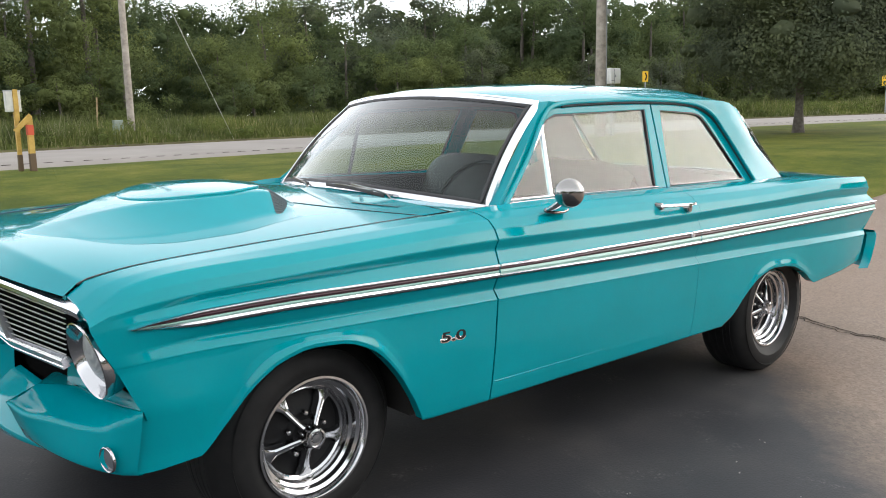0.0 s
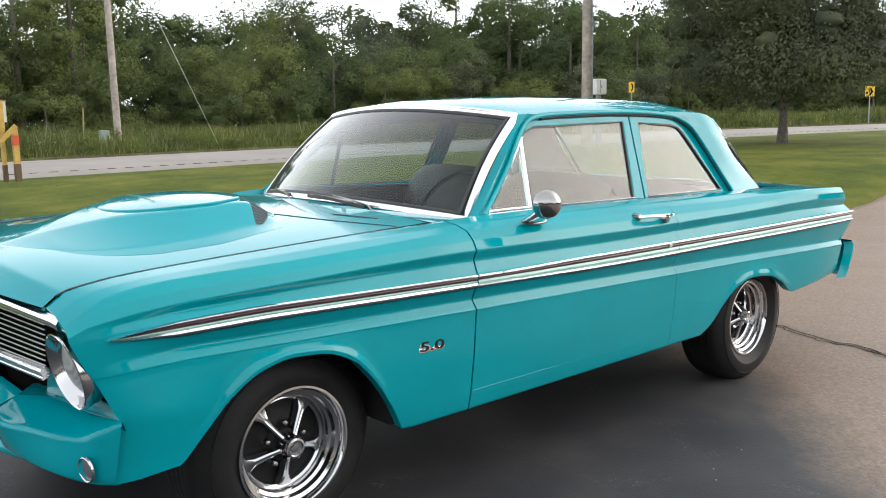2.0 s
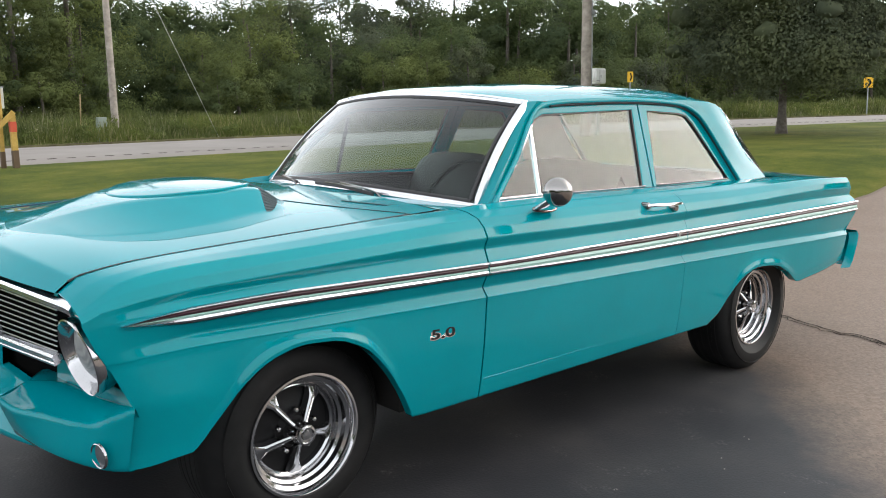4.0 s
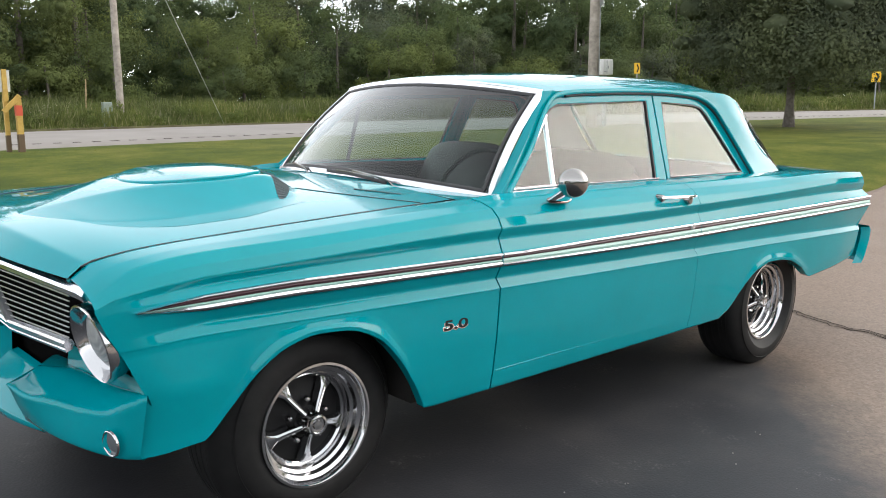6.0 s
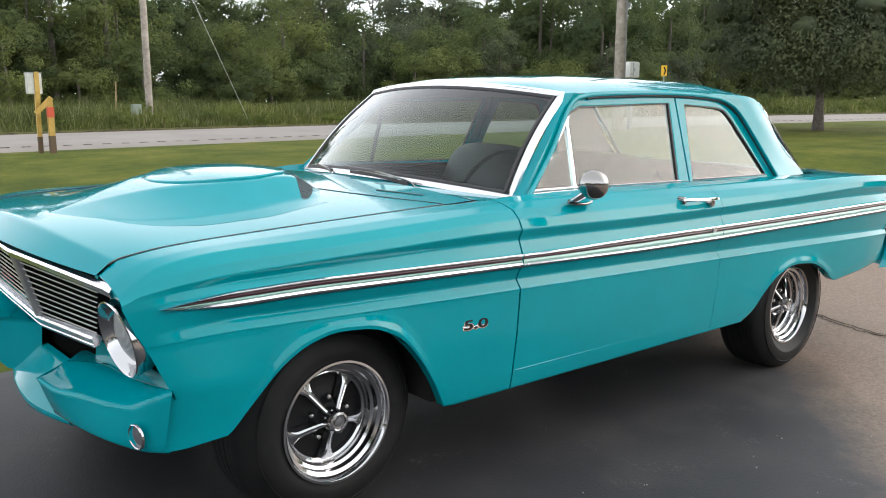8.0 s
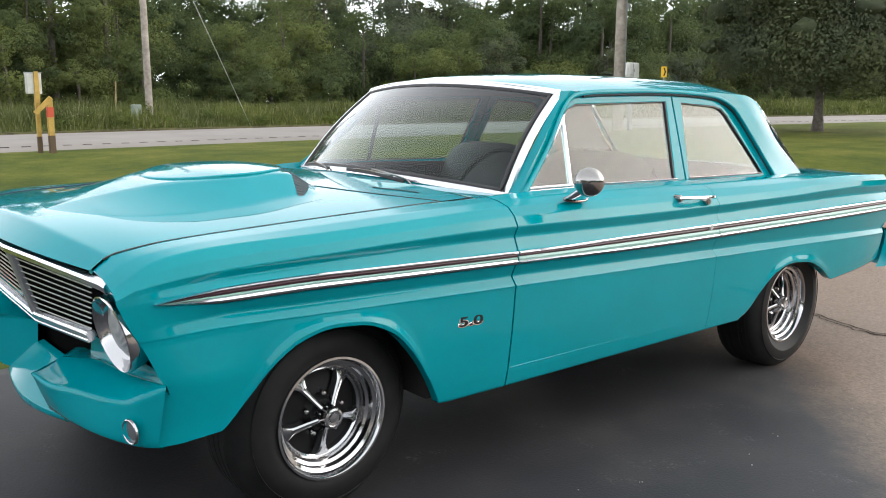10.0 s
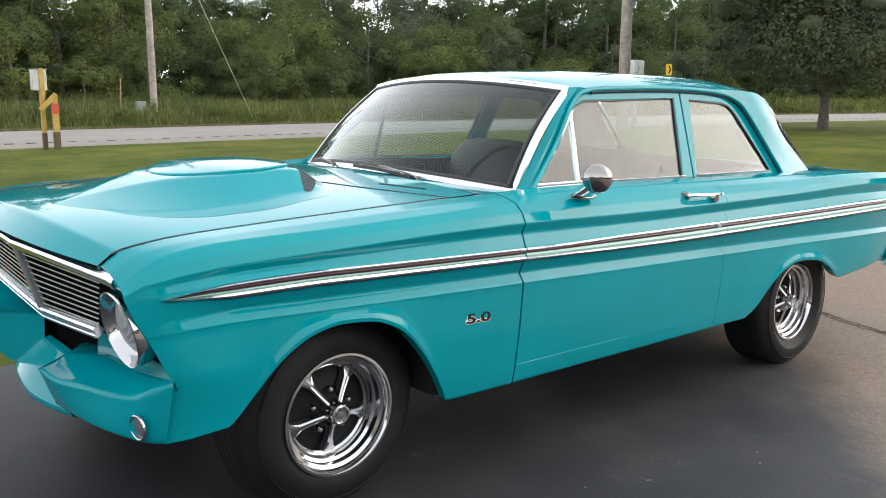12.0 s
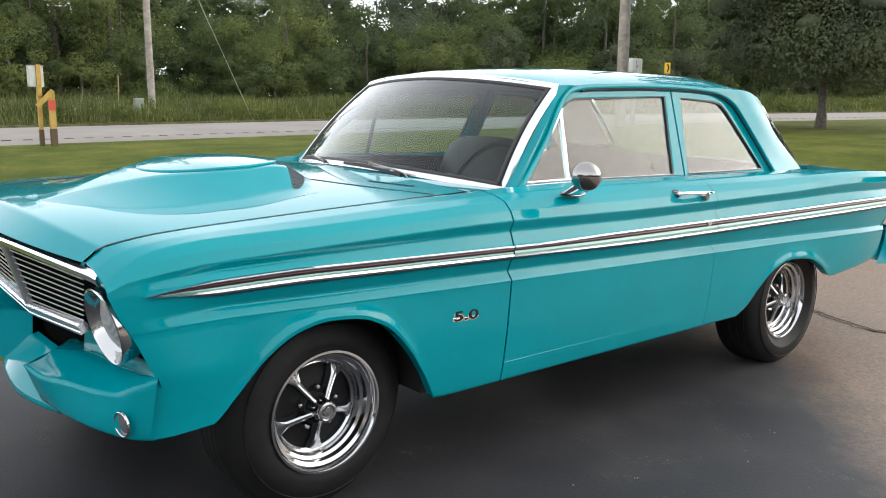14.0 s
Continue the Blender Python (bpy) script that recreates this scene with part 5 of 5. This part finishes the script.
def core_quads(cores, share, rng):
    """The dense inner growth of each clump, an uneven lump of small faces that the outer leaves hide."""
    V, Q, count = [], [], 0
    for c, size in cores:
        rows = []
        turn = rng.uniform(0, 2 * math.pi)
        for t in np.linspace(0.12, math.pi - 0.12, 6):
            k = rng.uniform(0.70, 1.12, 8) * size * share
            a = turn + np.linspace(0, 2 * math.pi, 8, endpoint=False)
            rows.append(np.stack([c[0] + 1.1 * k * math.sin(t) * np.cos(a), c[1] + 1.1 * k * math.sin(t) * np.sin(a), c[2] + 0.8 * k * math.cos(t)], 1))
        V.append(np.concatenate(rows))
        for i in range(5):
            for j in range(8):
                Q.append((count + i * 8 + j, count + (i + 1) * 8 + j, count + (i + 1) * 8 + (j + 1) % 8, count + i * 8 + (j + 1) % 8))
        count += 48
    return np.concatenate(V), np.array(Q)


def trunk_quads(base, height, radius, rng, sides=6):
    rows = []
    lean = rng.normal(0, 0.04, 2)
    for t in np.linspace(0, 1, 5):
        r = radius * (1 - 0.75 * t) * (1.35 if t == 0 else 1)
        rows.append([(base[0] + lean[0] * t * height + r * math.cos(a), base[1] + lean[1] * t * height + r * math.sin(a), base[2] - 0.1 + t * height) for a in np.linspace(0, 2 * math.pi, sides, endpoint=False)])
    v, f = grid(rows, closed_u=True)
    return np.array(v), np.array(f)


rng = np.random.default_rng(7)
V, Q, I, count = [], [], [], 0


def add_quads(v, q, i):
    global count
    V.append(v)
    Q.append(q + count)
    I.append(np.full(len(q), i) if np.isscalar(i) else i)
    count += len(v)


def wood_tree(x, y, height, spread, low, clumps, per, leaf, kind):
    b = np.array([x, y, ground_z(x, y)])
    p, o, s, cores = crown_leaves(b, height, spread, low, clumps, per, leaf, rng)
    v, q, _ = leaf_mesh("leaf", p, o, s, None, None, rng)
    add_quads(v, q, kind)
    # only the lower growth is that dense
    v, q = core_quads([k for k in cores if k[0][2] < b[2] + 0.62 * height] or cores[:1], 0.30, rng)
    add_quads(v, q, kind)
    tv, tq = trunk_quads(b, height * 0.8, 0.05 + 0.014 * height, rng)
    add_quads(tv, tq, 4)


def wood_row(x0, x1, step, off, h, spread, low, clumps, per, leaf, kinds):
    x = x0
    while x < x1:
        k = int(rng.choice(kinds))
        # the tree line dips where the wood is young
        toward = math.degrees(math.atan2(x - FOOT[0], road_mid(x) + off - FOOT[1]))
        rise = ip(toward, [(8, 1.0), (22, 1.06), (23.5, 1.02), (24.5, 0.91), (28.3, 0.91), (29.5, 0.98), (36, 1.0), (42, 1.03), (46, 1.10), (75, 1.15)])
        wood_tree(x + rng.normal(0, 0.8), road_mid(x) + off + rng.normal(0, 1.0), h * rise * rng.uniform(0.80, 1.18), spread * rng.uniform(0.8, 1.25), low, clumps, per, leaf * (1 + 0.012 * max(0, x - 20)), k)
        x += step * rng.uniform(0.7, 1.3)


wood_row(3, 70, 2.5, 14.5, 3.6, 1.8, -0.5, 36, 290, 0.080, [1, 2, 2, 3])
wood_row(3, 70, 3.0, 18.0, 6.0, 2.5, -0.5, 46, 280, 0.098, [0, 1, 1, 2])
wood_row(3, 72, 3.6, 23, 8.4, 3.0, -0.5, 54, 260, 0.118, [0, 0, 1, 2, 3])
wood_row(3, 76, 3.8, 29, 10.2, 3.4, -0.5, 54, 220, 0.155, [0, 0, 1, 3])
wood_row(0, 130, 3.2, 36, 8.4, 3.6, -1.5, 46, 70, 0.40, [0, 0, 3])
wood_row(72, 110, 4.5, 20, 8.5, 3.6, -0.5, 40, 60, 0.40, [0, 1])
for x, y, h in ((10.4, 36.0, 10.5), (13.2, 37.0, 11.0), (7.6, 38.0, 10.5)):
    wood_tree(x, y, h, 2.8, 0.5, 60, 250, 0.118, 2)
# unseen trees added all round behind: dark reflections, less light from the sides
for k in range(64):
    a = radians(95 + k * 260 / 63)
    d = rng.uniform(44, 58)
    x, y = 2 + d * math.sin(a), d * math.cos(a)
    if y > 18:
        continue
    # kept low towards the sun, to let its glow in
    tall = 0.5 if 80 < math.degrees(a) < 135 else 1.0
    wood_tree(x, y, rng.uniform(7, 10) * tall, 4.2 * (0.5 + 0.5 * tall), -0.5, 36, 36, 0.75, int(rng.choice([0, 0, 1])))
woods = quads_object("woodland", np.concatenate(V), np.concatenate(Q), leaf_mats + [bark], np.concatenate(I))
tagged(woods, "dense mixed green woodland edge of shrubs and trees", "woodland", kind="stuff")

# the single tree on the lawn
TREE = (23.3, 8.75)
tree = new("tree")
tree.location = (*TREE, ground_z(*TREE))
tagged(tree, "broad dark-leaved shade tree standing on the lawn", "tree")
rows = []
for t in np.linspace(0, 1, 9):
    r = 0.128 * (1 - 0.6 * t) + 0.06 * max(0, 1 - t * 12)
    rows.append([(0.05 * t + r * math.cos(a) * (1 + 0.08 * math.sin(3 * a)), r * math.sin(a), -0.05 + t * 5.2) for a in np.linspace(0, 2 * math.pi, 14, endpoint=False)])
part("trunk", flip(grid(rows, closed_u=True)), bark, tree)
for k in range(9):
    a, z0 = 2.4 * k, 1.7 + 0.33 * k
    e = (math.cos(a) * (2.4 - 0.12 * k), math.sin(a) * (2.4 - 0.12 * k), z0 + 1.1)
    part("limb", sweep(curve_at([(0.03, 0, z0), (e[0] * 0.5, e[1] * 0.5, z0 + 0.75), e], 7), 0.09, 0.09, sides=7), bark, tree)
p, o, s, cores = crown_leaves(np.array([0, 0, 0.0]), 10.5, 4.4, 1.3, 190, 450, 0.085, rng)
p2, o2, s2, cores2 = crown_leaves(np.array([0, 0, 0.0]), 3.6, 3.5, 1.15, 70, 420, 0.085, rng)
p, o, s = np.concatenate([p, p2]), np.concatenate([o, o2]), np.concatenate([s, s2])
keep = p[:, 2] > 1.12 + 0.25 * np.sin(p[:, 0] * 3.1) * np.cos(p[:, 1] * 2.3)
p, o, s = p[keep], o[keep], s[keep]
v, q, _ = leaf_mesh("leaf", p, o, s, None, None, rng)
v2, q2 = core_quads([k for k in cores + cores2 if k[0][2] - k[1] > 1.2], 0.28, rng)
crown = quads_object("crown", np.concatenate([v, v2]), np.concatenate([q, q2 + len(v)]), [shade_leaf])
crown.parent = tree

# tall weeds beyond the road
def blades(name, pos, height, width, lean, mat, rng):
    n = len(pos)
    a = rng.uniform(0, 2 * math.pi, n)
    side = np.stack([np.cos(a), np.sin(a), np.zeros(n)], 1) * width[:, None]
    top = pos + np.stack([rng.normal(0, lean, n) * height, rng.normal(0, lean, n) * height, height], 1)
    mid = pos * 0.45 + top * 0.55 + np.stack([np.zeros(n), np.zeros(n), 0.05 * height], 1)
    v = np.stack([pos - side, mid - side * 0.8, top, mid + side * 0.8], 1).reshape(-1, 3)
    v[0::4] = pos
    return quads_object(name, v, np.arange(4 * n).reshape(n, 4), [mat])


def on_ground(xs, ys):
    return np.stack([xs, ys, [ground_z(x, y) - 0.03 for x, y in zip(xs, ys)]], 1)


n = 90000
xs = rng.uniform(0, 1, n) ** 1.3 * 85 - 2
off = 4.2 + rng.uniform(0, 1, n) ** 0.9 * 9.5
ys = np.array([road_mid(x) for x in xs]) + off
patch = np.array([noise.noise((x * 0.35, y * 0.35, 3.0)) for x, y in zip(xs, ys)])
tall = np.clip((off - 4.0) / 2.2, 0.28, 1.0) * (0.74 + 0.6 * patch) * rng.uniform(0.45, 1.2, n)
weeds = blades("tall_weeds", on_ground(xs, ys), tall, rng.uniform(0.007, 0.019, n) * (1 + xs / 50), 0.26, weed_mat, rng)
tagged(weeds, "tall green roadside weeds with pale seed heads", "weeds", kind="stuff")

# seed heads and leafy clumps among the weeds
n = 4500
xs = rng.uniform(0, 1, n) ** 1.3 * 70 - 2
off = 5.0 + rng.uniform(0, 1, n) * 7.5
ys = np.array([road_mid(x) for x in xs]) + off
keep = np.array([noise.noise((x * 0.5, y * 0.5, 9.0)) for x, y in zip(xs, ys)]) > -0.05
pos = on_ground(xs, ys)[keep]
pos[:, 2] += rng.uniform(0.35, 0.80, len(pos)) * np.clip((off[keep] - 4.0) / 2.2, 0.3, 1.0)
v, q, _ = leaf_mesh("seed", pos, np.tile(np.array([0.2, -0.4, 0.6]), (len(pos), 1)), rng.uniform(0.03, 0.07, len(pos)), None, None, rng)
seeds = quads_object("seed_heads", v, q, [seed_mat])
tagged(seeds, "pale dry seed heads on roadside weeds", "weeds", kind="stuff")
P, O, S = [], [], []
for k in range(420):
    x = rng.uniform(0, 1) ** 1.3 * 62
    y = road_mid(x) + rng.uniform(4.8, 13.0)
    p, o, s, _ = crown_leaves(np.array([x, y, ground_z(x, y)]), rng.uniform(0.4, 0.95), rng.uniform(0.35, 0.8), 0.0, 9, 50, 0.060, rng)
    P.append(p)
    O.append(o)
    S.append(s)
v, q, _ = leaf_mesh("leaf", np.concatenate(P), np.concatenate(O), np.concatenate(S), None, None, rng)
brush = quads_object("weed_clumps", v, q, [clump_mat])
tagged(brush, "low leafy green weed clumps beyond the road", "weeds", kind="stuff")

n = 36000
xs = rng.uniform(0, 1, n) ** 1.2 * 32 - 3
ys = np.array([drive_edge(x) for x in xs]) + 0.02 + rng.uniform(0, 1, n) ** 1.25 * 12.6
keep = ys < np.array([road_mid(x) for x in xs]) - 3.8
xs, ys = xs[keep], ys[keep]
n = len(xs)
turf = blades("lawn_grass", on_ground(xs, ys), rng.uniform(0.008, 0.018, n), rng.uniform(0.003, 0.007, n), 1.9, blade_mat, rng)
tagged(turf, "short mown grass blades", "grass", kind="stuff")

# ---- roadside things ----
def utility_pole(x, y, height, r0, lean, label):
    root = new("utility_pole")
    root.location = (x, y, ground_z(x, y))
    tagged(root, label, "utility pole")
    rows = []
    for t in np.linspace(0, 1, 14):
        r = r0 * (1 - 0.25 * t)
        rows.append([(lean[0] * t * height + r * math.cos(a), lean[1] * t * height + r * math.sin(a), -0.1 + t * height) for a in np.linspace(0, 2 * math.pi, 18, endpoint=False)])
    part("shaft", flip(grid(rows, closed_u=True)), pole_wood, root)
    return root


utility_pole(10.78, 26.8, 9.3, 0.128, (-0.004, 0.0), "weathered grey-brown wooden utility pole in tall weeds")
right_pole = utility_pole(19.55, 13.1, 7.2, 0.165, (0.012, 0.0), "weathered grey wooden utility pole beside the road")
part("conduit", sweep([(0.14, -0.10, 0.3), (0.17, -0.10, 6.0)], 0.06, 0.06, sides=8), grey_metal, right_pole)
part("bracket", box(0.08, 0.24, -0.16, -0.06, 3.55, 3.70), grey_metal, right_pole)
guy = new("guy_wire", mesh_of("guy_wire", *sweep([(12.91, 23.40, ground_z(12.91, 23.40) - 0.02), (10.77, 26.70, 9.0)], 0.015, 0.015, up=(1, 0, 0), sides=6), wire_mat, True))
tagged(guy, "taut steel guy wire anchored in the weeds", "cable")

# metal box beside the pole
mb = new("meter_box")
mb.location = (20.35, 13.25, ground_z(20.35, 13.25))
tagged(mb, "white metal utility box on a stand beside the pole", "utility box")
part("cabinet", box(-0.27, 0.20, -0.16, 0.16, 1.53, 2.00), white_metal, mb, bevel=0.02)
part("cover", box(-0.30, -0.285 + 0.10, -0.10, 0.10, 1.60, 1.93), white_metal, mb, "small side cover", bevel=0.015)
door = part("door", box(-0.10, 0.18, -0.178, -0.163, 1.56, 1.96), white_metal, mb, bevel=0.006)
part("door_gap", box(-0.115, -0.100, -0.166, -0.161, 1.56, 1.96), grey_metal, mb)
part("latch", box(-0.085, -0.060, -0.190, -0.176, 1.72, 1.80), grey_metal, door)
part("sill_rail", box(-0.26, 0.19, -0.172, -0.161, 1.62, 1.635), grey_metal, mb)
part("stand", box(-0.06, 0.06, -0.05, 0.05, -0.05, 1.55), grey_metal, mb)

# yellow marker posts by the road
mx, my = 3.55, 14.42
gz0 = ground_z(mx, my)
post = new("marker_post")
post.location = (mx, my, gz0)
tagged(post, "slim yellow post carrying a pale metal box", "post")
part("shaft", box(-0.038, 0.038, -0.035, 0.035, -0.1, 1.46), yellow_wood, post, bevel=0.006)
part("foot", box(-0.041, 0.041, -0.038, 0.038, -0.1, 0.28), bare_wood, post, bevel=0.006)
part("box", box(-0.160, 0.105, -0.03, 0.10, 1.075, 1.46), pale_metal, post, "pale weathered metal box", bevel=0.012)
part("lid", box(-0.168, 0.113, -0.04, 0.11, 1.455, 1.475), grey_metal, post, bevel=0.006)
part("strip", box(-0.035, 0.05, -0.055, -0.032, 0.9, 1.49), yellow_wood, post, bevel=0.004)
post2 = new("marker_post")
mx2, my2 = 3.72, 14.25
post2.location = (mx2, my2, ground_z(mx2, my2))
tagged(post2, "weathered yellow post with an orange-red band and slanted board", "post")
part("shaft", box(-0.052, 0.052, -0.05, 0.05, -0.1, 0.95), yellow_wood, post2, bevel=0.008)
part("band", box(-0.056, 0.056, -0.054, 0.054, 0.64, 0.83), red_paint, post2, "faded orange-red band", bevel=0.004)
part("foot", box(-0.055, 0.055, -0.053, 0.053, -0.1, 0.30), bare_wood, post2, bevel=0.008)
part("slanted_board", moved(box(-0.21, 0.21, -0.02, 0.02, -0.045, 0.045), pose(-0.135, -0.08, 0.86, 0, -45, 0)), yellow_wood, post2, bevel=0.006)


def chevron_sign(x, y, z, w, h, label):
    root = new("road_sign")
    g = ground_z(x, y)
    root.matrix_world = pose(x, y, g, 0, 0, -math.degrees(math.atan2(x - FOOT[0], y - FOOT[1])))
    tagged(root, label, "road sign", group="curve signs along the road")
    part("post", box(-0.03, 0.03, 0.012, 0.05, -0.05, z - g + h / 2 - 0.05), grey_metal, root)
    plate = part("plate", box(-w / 2, w / 2, -0.005, 0.01, z - g - h / 2, z - g + h / 2), sign_yellow, root, "yellow plate")
    zc = z - g
    out = [(-0.12 * w, zc + 0.36 * h), (0.12 * w, zc + 0.36 * h), (0.36 * w, zc), (0.12 * w, zc - 0.36 * h), (-0.12 * w, zc - 0.36 * h), (0.12 * w, zc)]
    part("arrow", prism(out, -0.010, -0.006), black, plate, "black arrow shape")


chevron_sign(33.5, 21.1, 3.05, 0.27, 0.50, "yellow curve sign with a black arrow on a steel post")
chevron_sign(47.5, 15.4, 2.75, 0.46, 0.55, "yellow curve sign with a black arrow beyond the tree")

stake = new("stake", mesh_of("stake", *box(-0.018, 0.018, -0.015, 0.015, -0.1, 1.55), stake_wood))
stake.matrix_world = pose(9.36, 26.25, ground_z(9.36, 26.25), 0, 3, 0)
tagged(stake, "thin pale wooden stake in tall weeds", "stake")
ped = new("cable_pedestal", mesh_of("cable_pedestal", *box(-0.16, 0.16, -0.10, 0.10, -0.05, 0.78), pedestal_paint))
ped.location = (9.83, 25.6, ground_z(9.83, 25.6))
tagged(ped, "grey-green metal cable pedestal in tall weeds", "utility box")
mod = ped.modifiers.new("bevel", "BEVEL")
mod.width, mod.segments = 0.03, 2

# rumble cuts along the near edge of the road
cuts = []
for k in range(110):
    x = -4 + k * 0.40
    y = road_mid(x) - 3.2
    cuts.append(moved(box(-0.08, 0.08, -0.05, 0.05, -0.004, 0.008), Matrix.Translation((x, y, ground_z(x, y) + 0.028))))
tagged(new("rumble_strip", mesh_of("rumble_strip", *join(*cuts), crack_mat)), "dark worn rumble cuts along the road edge", "road marking", kind="structure")

# tarred crack and loose grit on the drive
crack = curve_at([(4.16, 0.10, 0), (4.07, -0.36, 0), (4.01, -0.52, 0), (3.92, -0.74, 0), (3.91, -0.95, 0), (3.84, -1.15, 0), (3.80, -1.6, 0), (3.70, -2.3, 0)], 70)
strands = []
for side, k0, k1, base in ((0.0, 0, 70, 0.005), (0.05, 4, 40, 0.006), (-0.035, 30, 66, 0.003), (0.02, 24, 60, 0.003)):
    a, b = [], []
    for k in range(k0, k1):
        p = crack[k]
        taper = min(1.0, (k - k0) / 5, (k1 - 1 - k) / 5)
        w = (base + 0.006 * abs(noise.noise((k * 0.41, 1.7 + side, 0)))) * (0.15 + 0.85 * taper)
        j = 0.04 * noise.noise((k * 0.33, 5.1, 0)) + 0.03 * noise.noise((k * 0.9, 2.1 + side * 40, 0)) + side * taper
        for row, s in ((a, -w), (b, w)):
            row.append((p[0] + j + s, p[1], ground_z(p[0] + j + s, p[1]) + 0.004))
    strands.append(flip(grid([a, b])))
tagged(new("crack", mesh_of("crack", *join(*strands), crack_mat)), "dark irregular crack across the asphalt", "crack", kind="structure")
pebbles = []
for k in range(420):
    x, y = rng.uniform(-2.5, 6.0), rng.uniform(-3.2, 1.4)
    if -0.8 < x < 4.0 and -1.0 < y < 1.0:
        continue
    r = rng.uniform(0.0012, 0.0035)
    v, f = box(-r, r, -r * 0.8, r * 0.8, -r * 0.3, r * 0.8)
    pebbles.append(moved((v, f), pose(x, y, ground_z(x, y) + 0.002, rng.uniform(-20, 20), rng.uniform(-20, 20), rng.uniform(0, 90))))
grit_mat = material("pale_grit", (0.28, 0.26, 0.24), 0.9)
tagged(new("grit", mesh_of("grit", *join(*pebbles), grit_mat)), "scattered pale grit on the asphalt", "gravel", kind="stuff")
